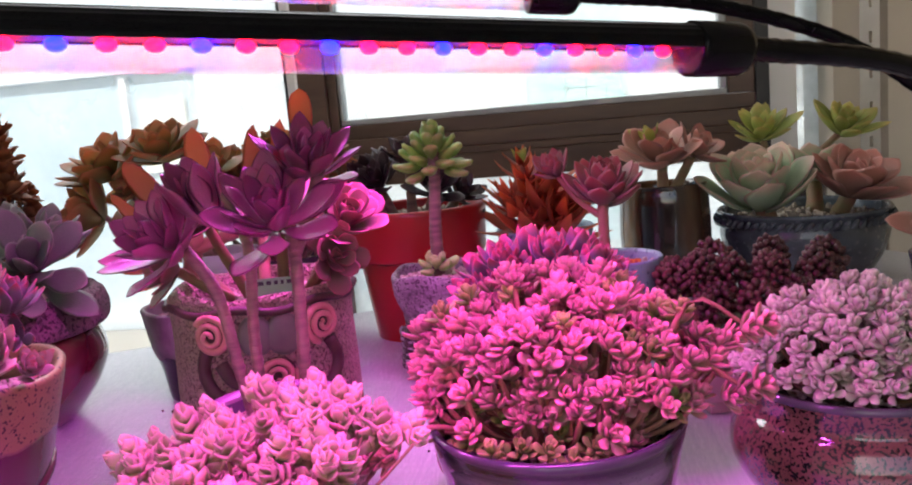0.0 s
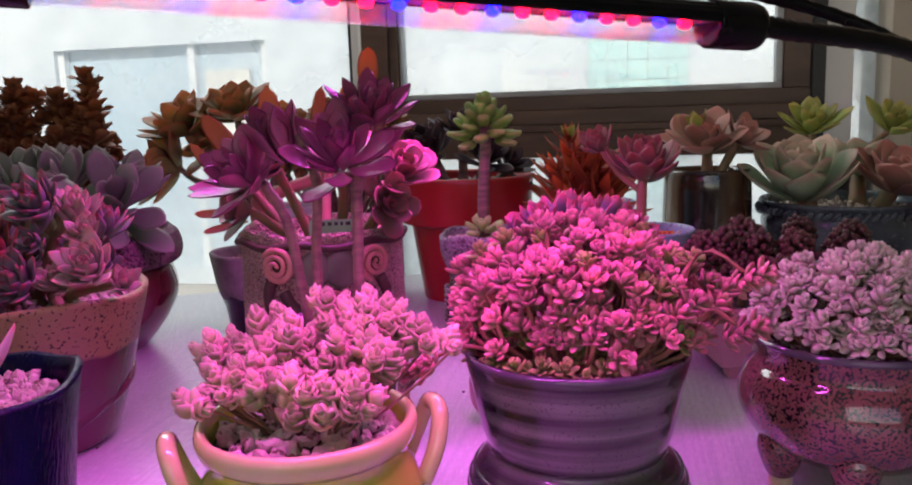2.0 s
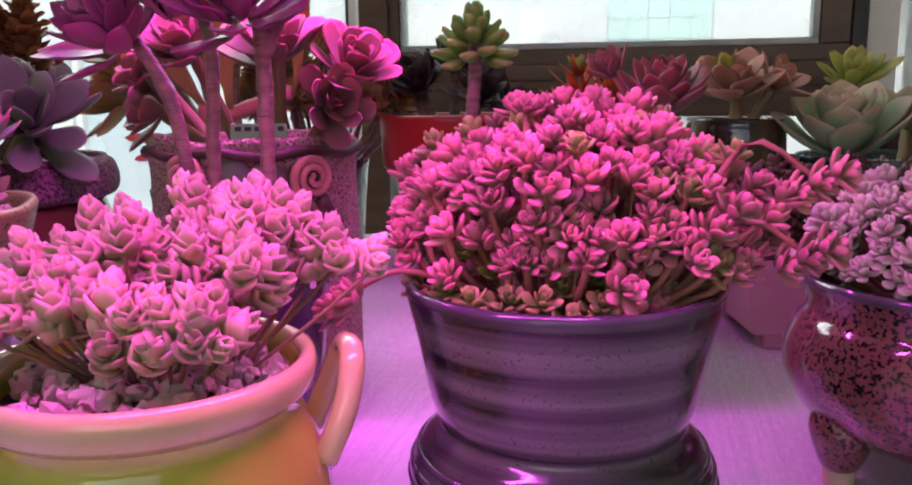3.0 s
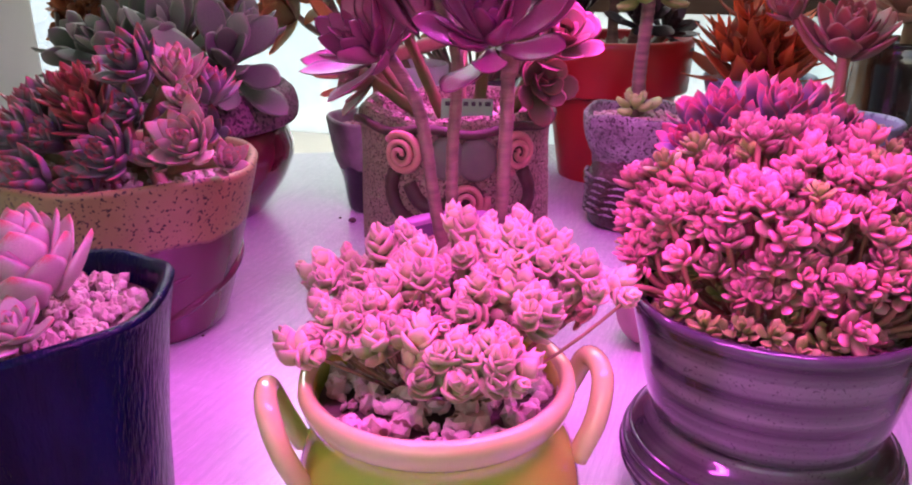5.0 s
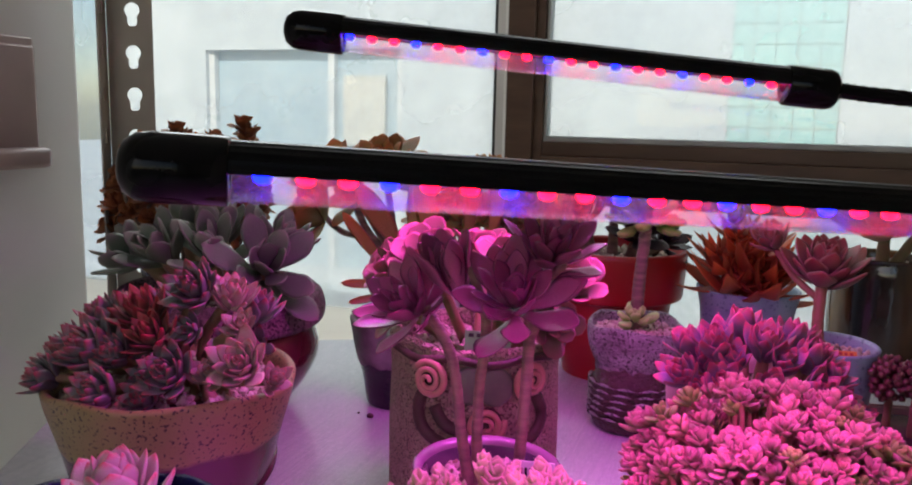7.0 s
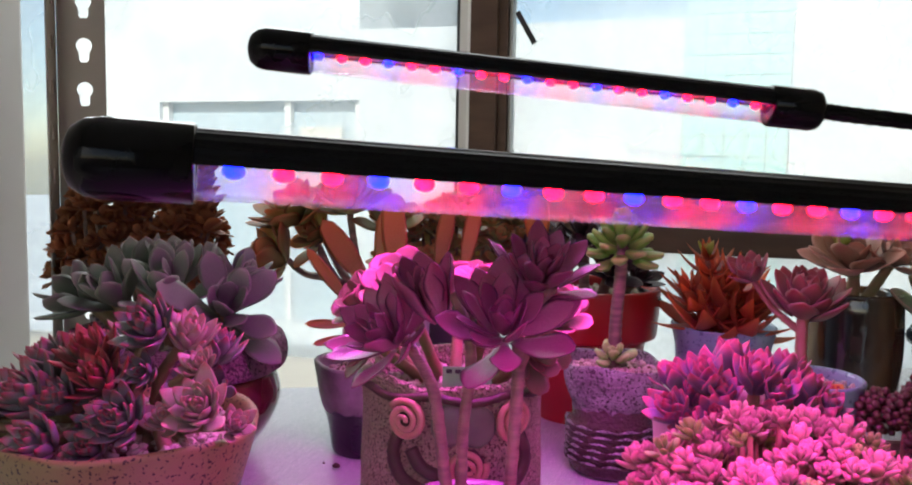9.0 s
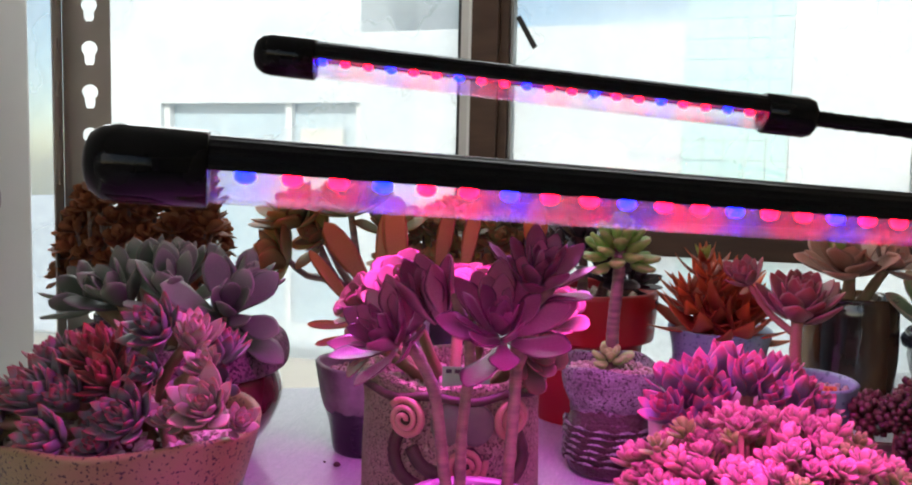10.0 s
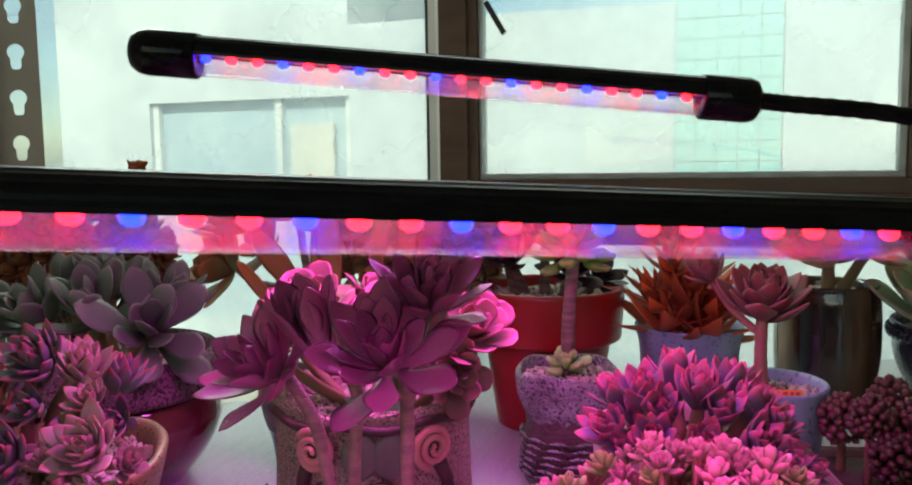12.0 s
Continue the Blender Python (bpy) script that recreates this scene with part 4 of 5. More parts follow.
rosette(plant, LEAVES["pale"], (-0.146, 0.254, 0.106), (0, -0.3, 1), 12, 0.013, 6)

label_tag((-0.186, 0.256, 0.108), (0.012, 0.026), -15, 8, TAG_ORANGE, INK, 1, "orange plastic plant label in the navy pot", 9)

# ---- speckled bowl with clustered rosettes ----
plot((-0.246, 0.436), (-0.254, 0.47), 1.01)
bx, by = -0.246, 0.436
prof = walled(rounded([(0.050, 0.0), (0.054, 0.004), (0.062, 0.025), (0.068, 0.045), (0.074, 0.072), (0.081, 0.097), (0.083, 0.106)], 4), 0.007, 0.094)
bowl = pot("flower_pot", (bx, by, 0), prof, TAN_BOWL, "large speckled tan clay pot with plum glaze below", 80, wobble=0.022, lobes=5, lobe=0.012, rim_wave=0.005, seed=5)
for turn, low, rise in ((-150, 0.012, 0.022), (-128, 0.028, 0.020), (-95, 0.010, 0.026), (-70, 0.030, 0.020), (-45, 0.014, 0.024), (-15, 0.026, 0.022)):
    fold = []
    for i in range(13):
        a, z = radians(turn + 4.2 * i), low + rise * i / 12
        r = 0.0535 + 0.32 * z - 0.0012
        fold.append((bx + r * math.cos(a), by + r * math.sin(a), z))
    part("fold", tube(bmesh.new(), fold, [0.0006 + 0.0030 * math.sin(math.pi * i / 12) for i in range(13)], 8), FOLD_GLAZE, bowl, "glossy plum fold in the clay")
gravel(bowl, (bx, by), 0.095, 0.0735, 560, 0.0042, seed=9, hump=0.006)
plant = thing("succulent_plant", (bx, by, 0.09), "clustered grey-green rosettes with red tips on branching stems", "succulent")
for at, d, n, s, k, key in (((-0.219, 0.425, 0.170), (0.0, -0.75, 0.7), 28, 0.023, 1, "greyrose"), ((-0.262, 0.425, 0.150), (-0.1, -0.5, 0.9), 26, 0.026, 2, "greyrose"),
                            ((-0.285, 0.400, 0.128), (-0.25, -0.7, 0.7), 30, 0.028, 3, "greyrose"), ((-0.212, 0.390, 0.124), (0.05, -0.8, 0.6), 28, 0.023, 4, "greyrose"),
                            ((-0.252, 0.372, 0.112), (-0.15, -0.8, 0.6), 26, 0.021, 5, "greyrose"), ((-0.168, 0.403, 0.132), (0.25, -0.75, 0.6), 28, 0.023, 6, "rosy"),
                            ((-0.180, 0.420, 0.151), (0.3, -0.6, 0.7), 20, 0.014, 7, "rosy"), ((-0.200, 0.440, 0.164), (0.3, -0.3, 0.9), 22, 0.021, 8, "rosy"),
                            ((-0.300, 0.430, 0.140), (-0.4, -0.3, 0.9), 24, 0.027, 9, "greyrose"), ((-0.322, 0.415, 0.118), (-0.7, -0.5, 0.6), 22, 0.023, 10, "greyrose"),
                            ((-0.242, 0.450, 0.158), (0, -0.2, 1), 22, 0.025, 11, "greyrose"), ((-0.290, 0.465, 0.142), (-0.2, 0.1, 1), 20, 0.025, 12, "greyrose"),
                            ((-0.238, 0.405, 0.142), (-0.1, -0.6, 0.8), 24, 0.021, 13, "greyrose"), ((-0.192, 0.405, 0.122), (0.2, -0.6, 0.6), 20, 0.017, 14, "rosy"),
                            ((-0.310, 0.385, 0.110), (-0.5, -0.7, 0.5), 22, 0.020, 15, "greyrose"), ((-0.225, 0.382, 0.108), (0.0, -0.8, 0.4), 20, 0.018, 16, "greyrose"),
                            ((-0.156, 0.420, 0.118), (0.6, -0.5, 0.6), 16, 0.014, 17, "rosy"), ((-0.200, 0.470, 0.150), (0.2, 0.2, 1), 18, 0.022, 18, "greyrose"),
                            ((-0.262, 0.398, 0.128), (-0.2, -0.7, 0.7), 22, 0.019, 19, "greyrose")):
    key = "wine" if k in (2, 13) else key
    rosette(plant, LEAVES[key], at, d, n + 8, s * 1.12, k, core=0.18, inner=88, outer=36, drop=0.45)
    if at[2] > 0.135:
        rosette(plant, LEAVES["greyrose"], (at[0] + 0.004, at[1] - 0.008, at[2] - 0.026), (d[0], -0.9, 0.35), 16, s * 0.8, k + 50, core=0.16, inner=80, outer=30)
    stem(plant, [(at[0] * 0.6 + bx * 0.4, at[1] * 0.6 + by * 0.4, 0.096), ((at[0] + bx) / 2, (at[1] + by) / 2, (at[2] + 0.096) / 2), at], 0.0045, 0.003, GREEN_STEM, 8)

# ---- plum pot with fat-leaved plant ----
plot((-0.34, 0.622), (-0.37, 0.678), 1.035)
fx, fy = -0.340, 0.622
prof = rounded([(0.055, 0.0), (0.062, 0.004), (0.082, 0.03), (0.092, 0.055), (0.088, 0.075), (0.084, 0.082)], 4) + [(0.080, 0.082)]
plum = pot("flower_pot", (fx, fy, 0), prof, PLUM_GLAZE, "dark plum glazed pot with a crawled matt rim", 72, wobble=0.01, seed=4)
part("rim", lathe(walled(rounded([(0.084, 0.080), (0.096, 0.084), (0.099, 0.095), (0.096, 0.108), (0.092, 0.112)], 4), 0.008, 0.10), (fx, fy, 0), 72, wobble=0.02, seed=6, ring=True), FELT_RIM, plum, "matt crawled purple-brown rim")
gravel(plum, (fx, fy), 0.102, 0.083, 200, 0.004, seed=11)
plant = thing("succulent_plant", (fx, fy, 0.105), "powdery grey-green plant with thick rounded leaves", "succulent")
for at, d, n, s, k, outer in (((-0.268, 0.590, 0.140), (0.55, -0.6, 0.6), 13, 0.058, 1, 6), ((-0.322, 0.590, 0.150), (0.05, -0.45, 0.9), 12, 0.054, 2, 24),
                              ((-0.372, 0.585, 0.145), (-0.2, -0.6, 0.8), 12, 0.052, 3, 24), ((-0.415, 0.600, 0.140), (-0.6, -0.4, 0.7), 11, 0.052, 4, 10),
                              ((-0.350, 0.640, 0.160), (0, 0, 1), 16, 0.050, 5, 35), ((-0.290, 0.640, 0.150), (0.4, -0.1, 0.9), 14, 0.050, 6, 35), ((-0.400, 0.650, 0.155), (-0.4, 0.1, 0.9), 14, 0.050, 7, 30)):
    rosette(plant, LEAVES["fat"], at, d, n, s, 20 + k, inner=80, outer=outer, core=0.1, jitter=13, small=0.6)
    stem(plant, [(fx + (at[0] - fx) * 0.4, fy + (at[1] - fy) * 0.4, 0.10), at], 0.007, 0.006, GREEN_STEM, 6)

# ---- bronze bush behind ----
plot((-0.478, 0.738), (-0.508, 0.802), 1.045)
sx, sy = -0.478, 0.738
bush_pot = pot("flower_pot", (sx, sy, 0), walled([(0.040, 0.0), (0.048, 0.09), (0.050, 0.10)], 0.005, 0.09), DARK_GLAZE, "small dark glazed pot behind the leaves", 40)
gravel(bush_pot, (sx, sy), 0.092, 0.043, 60, 0.004, seed=13)
plant = thing("succulent_plant", (sx, sy, 0.094), "bronze-brown bushy succulent with small curled leaves", "succulent")
clump(plant, ["bronze_head%d" % i for i in range(3)], (sx - 0.010, sy + 0.02, 0.180), (0.088, 0.075, 0.068), 105, 0.021, (sx, sy, 0.095), BARK, 15, -0.6, 0.002, lean=0.7, squeeze=0.75)
for px, pz in ((-0.398, 0.258), (-0.485, 0.250), (-0.435, 0.238)):
    for k in range(9):
        piece("sprig", LEAVES["bronze_head%d" % (k % 3)], plant, pose(px + 0.003 * math.sin(k * 2.1), sy, pz - 0.060 + 0.008 * k, 0, 0, 50 * k) @ Matrix.Scale(0.025 - 0.0009 * k, 4))

# ---- clay pot with modelled roses ----
plot((-0.056, 0.513), (-0.06, 0.546), 1.02)
rx, ry = -0.056, 0.513
prof = walled(rounded([(0.053, 0.0), (0.0565, 0.003), (0.0578, 0.03), (0.0578, 0.08), (0.0568, 0.118), (0.0578, 0.133), (0.0578, 0.139)], 3), 0.006, 0.124)
relief = pot("flower_pot", (rx, ry, 0), prof, RELIEF_CLAY, "rough sand-coloured clay pot with modelled roses", 80, wobble=0.012, rim_wave=0.005, seed=8)


def on_pot(az, z, out=0.0):
    a = radians(az)
    return Vector((rx + (0.0581 + out) * math.cos(a), ry + (0.0581 + out) * math.sin(a), z)), Vector((math.cos(a), math.sin(a), 0))


for k, (az, z) in enumerate(((-98, 0.121), (-36, 0.121), (-64, 0.095))):
    c, d = on_pot(az, z, 0.0015)
    f = facing(c, d)
    pts = []
    for i in range(46):
        a = i / 45 * 2.4 * 2 * math.pi + k * 2
        r = 0.0018 + 0.0098 * i / 45
        pts.append(f @ Vector((r * math.cos(a), r * math.sin(a), 0.0052 - 0.0045 * i / 45)))
    part("rose", tube(bmesh.new(), pts, [0.0014 + 0.0011 * i / 45 for i in range(46)], 8), ROSE_CLAY, relief, "salmon coiled clay rose")
    # The dark disc paints the shade between the coils.
    bm = bmesh.new()
    bmesh.ops.create_uvsphere(bm, u_segments=20, v_segments=10, radius=1, matrix=facing(c, d) @ Matrix.Diagonal((0.0108, 0.0108, 0.003, 1)))
    part("rose", bm, DARK_CLAY, relief, "dark disc standing in for shade in the rose hollow")
for az, z, w in ((-74, 0.119, 0.0105), (-58, 0.118, 0.0115)):
    c, d = on_pot(az, z, 0.0)
    bm = bmesh.new()
    bmesh.ops.create_uvsphere(bm, u_segments=20, v_segments=10, radius=1, matrix=facing(c, d) @ Matrix.Diagonal((w, 0.0125, 0.0034, 1)))
    part("clay_leaf", bm, GREEN_CLAY, relief, "grey-green modelled leaf")
part("band", tube(bmesh.new(), [on_pot(a, 0.1335 + 0.0016 * math.sin(a * 0.13), 0.0005)[0] for a in range(-210, 40, 6)], 0.0026, 8), DARK_CLAY, relief, "dark clay cord under the rim")
for arc in ([(-104, 0.112), (-108, 0.100), (-102, 0.086), (-86, 0.079), (-66, 0.079)], [(-30, 0.110), (-24, 0.096), (-32, 0.083), (-48, 0.079), (-64, 0.079)], [(-64, 0.080), (-63, 0.05), (-65, 0.020)], [(-96, 0.104), (-90, 0.094), (-80, 0.090), (-72, 0.096)]):
    path = smooth_path([on_pot(a, z, 0.0)[0] for a, z in arc], 16)
    part("vine", tube(bmesh.new(), path, 0.0042, 8), DARK_CLAY, relief, "dark brown clay vine")
gravel(relief, (rx, ry), 0.126, 0.0502, 300, 0.0035, seed=15)
plant = thing("succulent_plant", (rx, ry, 0.127), "round-leaved peach and pink rosettes in the rose pot", "succulent")
for at, d, n, s, k in (((-0.112, 0.505, 0.176), (-0.6, -0.6, 0.5), 22, 0.029, 1), ((-0.080, 0.490, 0.188), (-0.1, -0.6, 0.8), 26, 0.031, 2), ((-0.030, 0.495, 0.186), (0.1, -0.4, 1), 20, 0.031, 3),
                       ((0.004, 0.510, 0.176), (0.5, -0.5, 0.7), 24, 0.031, 4), ((-0.060, 0.540, 0.185), (0, 0, 1), 16, 0.034, 5),
                       ((-0.104, 0.492, 0.156), (-0.7, -0.6, 0.2), 18, 0.027, 6), ((0.000, 0.490, 0.158), (0.6, -0.7, 0.2), 18, 0.025, 7)):
    rosette(plant, LEAVES["peach"], at, d, n, s, 30 + k, core=0.1, inner=82, outer=12)
    stem(plant, [(rx + (at[0] - rx) * 0.4, ry + 0.01, 0.124), at], 0.004, 0.003, GREEN_STEM, 6)
label_tag((-0.036, 0.478, 0.142), (0.029, 0.013), 14, -12, TAG_GREEN, INK, 1, "pale green plastic plant label with dark writing", 6)

# ---- purple-black pot with the three-stemmed aeonium ----
plot((-0.012, 0.408), (-0.012, 0.43), 1)
ex, ey = -0.012, 0.408
prof = walled(rounded([(0.028, 0.0), (0.031, 0.004), (0.036, 0.05), (0.039, 0.085), (0.0405, 0.097)], 4), 0.005, 0.083)
epot = pot("flower_pot", (ex, ey, 0), prof, PURPLE_POT, "dark purple glazed pot with a mauve lip", 56)
part("lining", lathe([(0.0348, 0.085), (0.0355, 0.097), (0.039, 0.1005), (0.0408, 0.099)], (ex, ey, 0), 56, ring=True), MAUVE_GLAZE, epot, "dull mauve glazed lip")
gravel(epot, (ex, ey), 0.086, 0.034, 120, 0.0035, seed=17)
plant = thing("succulent_plant", (ex, ey, 0.088), "dark purple aeonium rosettes on three bare stems", "succulent")
stem(plant, [(-0.018, 0.398, 0.086), (-0.022, 0.392, 0.125), (-0.026, 0.386, 0.165), (-0.040, 0.384, 0.190)], 0.0031, 0.0027, n=30)
stem(plant, [(-0.016, 0.402, 0.086), (-0.014, 0.396, 0.140), (-0.009, 0.390, 0.185), (-0.018, 0.390, 0.212)], 0.0029, 0.0025, n=30)
stem(plant, [(0.006, 0.402, 0.086), (0.011, 0.394, 0.130), (0.015, 0.386, 0.185), (0.012, 0.382, 0.200)], 0.0031, 0.0028, n=30)
stem(plant, [(0.015, 0.386, 0.180), (0.024, 0.392, 0.205), (0.030, 0.396, 0.224)], 0.0030, 0.0027, n=12)
rosette(plant, LEAVES["aeo"], (-0.046, 0.382, 0.190), (-0.35, -0.65, 0.65), 30, 0.034, 41, jitter=13, core=0.12, inner=84, outer=8, drop=0.2)
rosette(plant, LEAVES["aeo"], (-0.026, 0.392, 0.200), (-0.15, -0.3, 1), 20, 0.035, 42, jitter=10, core=0.1, inner=86, outer=50, drop=0.1)
rosette(plant, LEAVES["aeo"], (0.009, 0.378, 0.199), (0.05, -0.68, 0.75), 32, 0.037, 43, jitter=13, core=0.12, inner=84, outer=8, drop=0.2)
rosette(plant, LEAVES["aeo"], (0.022, 0.396, 0.219), (0.30, -0.35, 0.9), 26, 0.031, 44, jitter=11, core=0.1, inner=84, outer=22, drop=0.15)
piece("leaf", LEAVES["paddle"], plant, facing((0.016, 0.412, 0.224), (0.0, -1, 0.1)) @ pose(0, 0, 0, 0, 0, -2) @ Matrix.Diagonal((0.036, 0.034, 0.028, 1)))

# ---- dark drip pot, white pot with paddle leaves ----
plot((-0.192, 0.686), (-0.212, 0.752), 1.045)
dark = pot("flower_pot", (-0.192, 0.686, 0), walled(rounded([(0.026, 0.0), (0.030, 0.004), (0.034, 0.03), (0.041, 0.05), (0.0455, 0.076), (0.0465, 0.083)], 4), 0.005, 0.070), DARK_POT,
           "small pot with black drips under a rough grey rim", 48, wobble=0.02, lobes=4, lobe=0.04, seed=9)
gravel(dark, (-0.192, 0.686), 0.072, 0.039, 120, 0.0035, seed=19)
plant = thing("succulent_plant", (-0.188, 0.690, 0.074), "upright orange paddle-shaped leaves on a fleshy stem", "succulent")
stem(plant, [(-0.185, 0.690, 0.070), (-0.178, 0.665, 0.12), (-0.160, 0.640, 0.152)], 0.009, 0.007, PINK_STEM, 10)
stem(plant, [(-0.168, 0.650, 0.138), (-0.130, 0.645, 0.150), (-0.092, 0.640, 0.162)], 0.006, 0.005, PINK_STEM, 10)
for base, tip, s in (((-0.163, 0.640, 0.150), (-0.203, 0.625, 0.216), 1.25), ((-0.142, 0.640, 0.150), (-0.142, 0.630, 0.240), 1.15), ((-0.112, 0.640, 0.160), (-0.089, 0.625, 0.238), 0.80),
                     ((-0.090, 0.640, 0.160), (-0.069, 0.630, 0.240), 0.75), ((-0.172, 0.635, 0.130), (-0.216, 0.622, 0.192), 0.70), ((-0.172, 0.630, 0.128), (-0.215, 0.615, 0.128), 0.85),
                     ((-0.172, 0.630, 0.120), (-0.206, 0.610, 0.112), 0.8), ((-0.160, 0.640, 0.150), (-0.160, 0.660, 0.222), 1.0)):
    b, t = Vector(base), Vector(tip)
    L = (t - b).length
    q = (t - b).normalized()
    side = q.cross(Vector((0.1, -1, 0.2))).normalized()
    up = side.cross(q)
    m = Matrix.Translation(b) @ Matrix((side, q, up)).transposed().to_4x4() @ Matrix.Diagonal((L * s * 0.62, L, L, 1))
    piece("leaf", LEAVES["paddle"], plant, m)

# ---- branching aeonium by the window ----
plot((-0.205, 0.785), (-0.232, 0.872), 1.055)
tp = pot("flower_pot", (-0.205, 0.785, 0), walled(rounded([(0.026, 0.0), (0.030, 0.004), (0.036, 0.06), (0.039, 0.112)], 4), 0.004, 0.10), WHITE_POT, "small white glazed pot behind the dark one", 40)
gravel(tp, (-0.205, 0.785), 0.102, 0.034, 50, 0.004, seed=23)
plant = thing("succulent_plant", (-0.205, 0.785, 0.104), "branching olive and red rosettes against the window", "succulent")
for at, d, n, s, k in (((-0.340, 0.785, 0.165), (-0.5, -0.4, 0.3), 20, 0.050, 1), ((-0.328, 0.800, 0.212), (-0.3, -0.4, 0.8), 22, 0.048, 2), ((-0.270, 0.810, 0.226), (0, -0.4, 1), 22, 0.046, 3),
                       ((-0.222, 0.820, 0.205), (0.2, -0.4, 0.9), 18, 0.036, 4), ((-0.300, 0.80, 0.192), (-0.3, -0.6, 0.4), 16, 0.034, 5)):
    rosette(plant, LEAVES["tree"], (at[0], at[1], at[2] - 0.010), d, n + 2, s * 1.18, 50 + k, core=0.1, inner=80, outer=12)
    stem(plant, [(-0.207, 0.785, 0.10), ((at[0] - 0.215) / 2, 0.79, 0.135), (at[0] * 0.8 - 0.045, 0.80, at[2] - 0.025), at], 0.005, 0.003, BARK, 14)
plot((-0.165, 0.88), (-0.19, 0.965), 1.06)
tp = pot("flower_pot", (-0.165, 0.880, 0), walled([(0.04, 0.0), (0.046, 0.08), (0.048, 0.09)], 0.004, 0.08), DARK_GLAZE, "small dark pot beside the red one", 40)
gravel(tp, (-0.165, 0.880), 0.082, 0.042, 50, 0.004, seed=24)
plant = thing("succulent_plant", (-0.165, 0.880, 0.084), "small brown rosettes crowded on short stems", "succulent")
clump(plant, ["tree_head%d" % i for i in range(3)], (-0.165, 0.880, 0.158), (0.092, 0.05, 0.060), 85, 0.020, (-0.165, 0.88, 0.084), BARK, 25, -0.3, 0.002)

# ---- red pot ----
plot((-0.016, 0.85), (-0.033, 0.95), 1.06)
qx, qy = -0.016, 0.850
prof = walled(rounded([(0.050, 0.0), (0.051, 0.002), (0.0625, 0.082), (0.063, 0.084)], 2) + [(0.0725, 0.0865), (0.0735, 0.089), (0.0765, 0.132), (0.0765, 0.136)], 0.006, 0.122)
redpot = pot("flower_pot", (qx, qy, 0), prof, RED_POT, "matt red flower pot with a deep collar", 72)
gravel(redpot, (qx, qy), 0.125, 0.066, 260, 0.004, seed=27)
plant = thing("succulent_plant", (qx, qy, 0.128), "dark plum rosettes filling the red pot", "succulent")
for at, d, n, s, k in (((-0.050, 0.835, 0.165), (-0.2, -0.5, 0.8), 22, 0.042, 1), ((0.010, 0.825, 0.155), (0.2, -0.6, 0.7), 22, 0.040, 2), ((-0.020, 0.860, 0.185), (0, -0.2, 1), 22, 0.044, 3),
                       ((0.035, 0.850, 0.145), (0.5, -0.3, 0.6), 18, 0.034, 4), ((-0.065, 0.86, 0.175), (-0.4, 0, 0.8), 18, 0.038, 5)):
    rosette(plant, LEAVES["plum"], at, d, n, s, 60 + k, core=0.12)
    stem(plant, [(qx + (at[0] - qx) * 0.6, qy, 0.122), at], 0.006, 0.004, BARK, 6)

# ---- stone pot with the jade rosette on a tall stem ----
plot((0.026, 0.716), (0.018, 0.782), 1.04)
tx, ty = 0.026, 0.716
prof = walled(rounded([(0.030, 0.0), (0.035, 0.004), (0.0385, 0.02), (0.0385, 0.042), (0.0335, 0.052), (0.0345, 0.058), (0.042, 0.075), (0.0445, 0.090), (0.0445, 0.096)], 4), 0.005, 0.086)
stone = pot("flower_pot", (tx, ty, 0), prof, STONE_POT, "rough grey stoneware pot with a carved lower body", 64, wobble=0.03, lobes=4, lobe=0.045, turn=0.6, rim_wave=0.004, seed=11)
for z in (0.014, 0.020, 0.026, 0.032, 0.038, 0.044):
    part("groove_ridge", tube(bmesh.new(), [(tx + 0.0392 * math.cos(radians(a)), ty + 0.0392 * math.sin(radians(a)), z + 0.0012 * math.sin(a * 0.21 + z * 900)) for a in range(-190, 30, 6)], 0.0016, 6), STONE_POT, stone)
gravel(stone, (tx, ty), 0.088, 0.038, 260, 0.003, seed=29, hump=0.004)
plant = thing("succulent_plant", (tx, ty, 0.09), "jade green chubby rosette on a tall stem with an offset", "succulent")
stem(plant, [(0.027, 0.712, 0.088), (0.027, 0.710, 0.13), (0.030, 0.710, 0.175), (0.031, 0.710, 0.206)], 0.0056, 0.0048, n=40)
rosette(plant, LEAVES["jelly"], (0.030, 0.708, 0.214), (0.05, -0.15, 1), 36, 0.0245, 71, inner=88, outer=-14, core=0.62, drop=1.15, spread=1.0, small=0.65, jitter=10)
rosette(plant, LEAVES["jelly_pale"], (0.026, 0.700, 0.106), (0, -0.3, 1), 11, 0.0175, 72, inner=80, outer=12, core=0.4, drop=0.3)

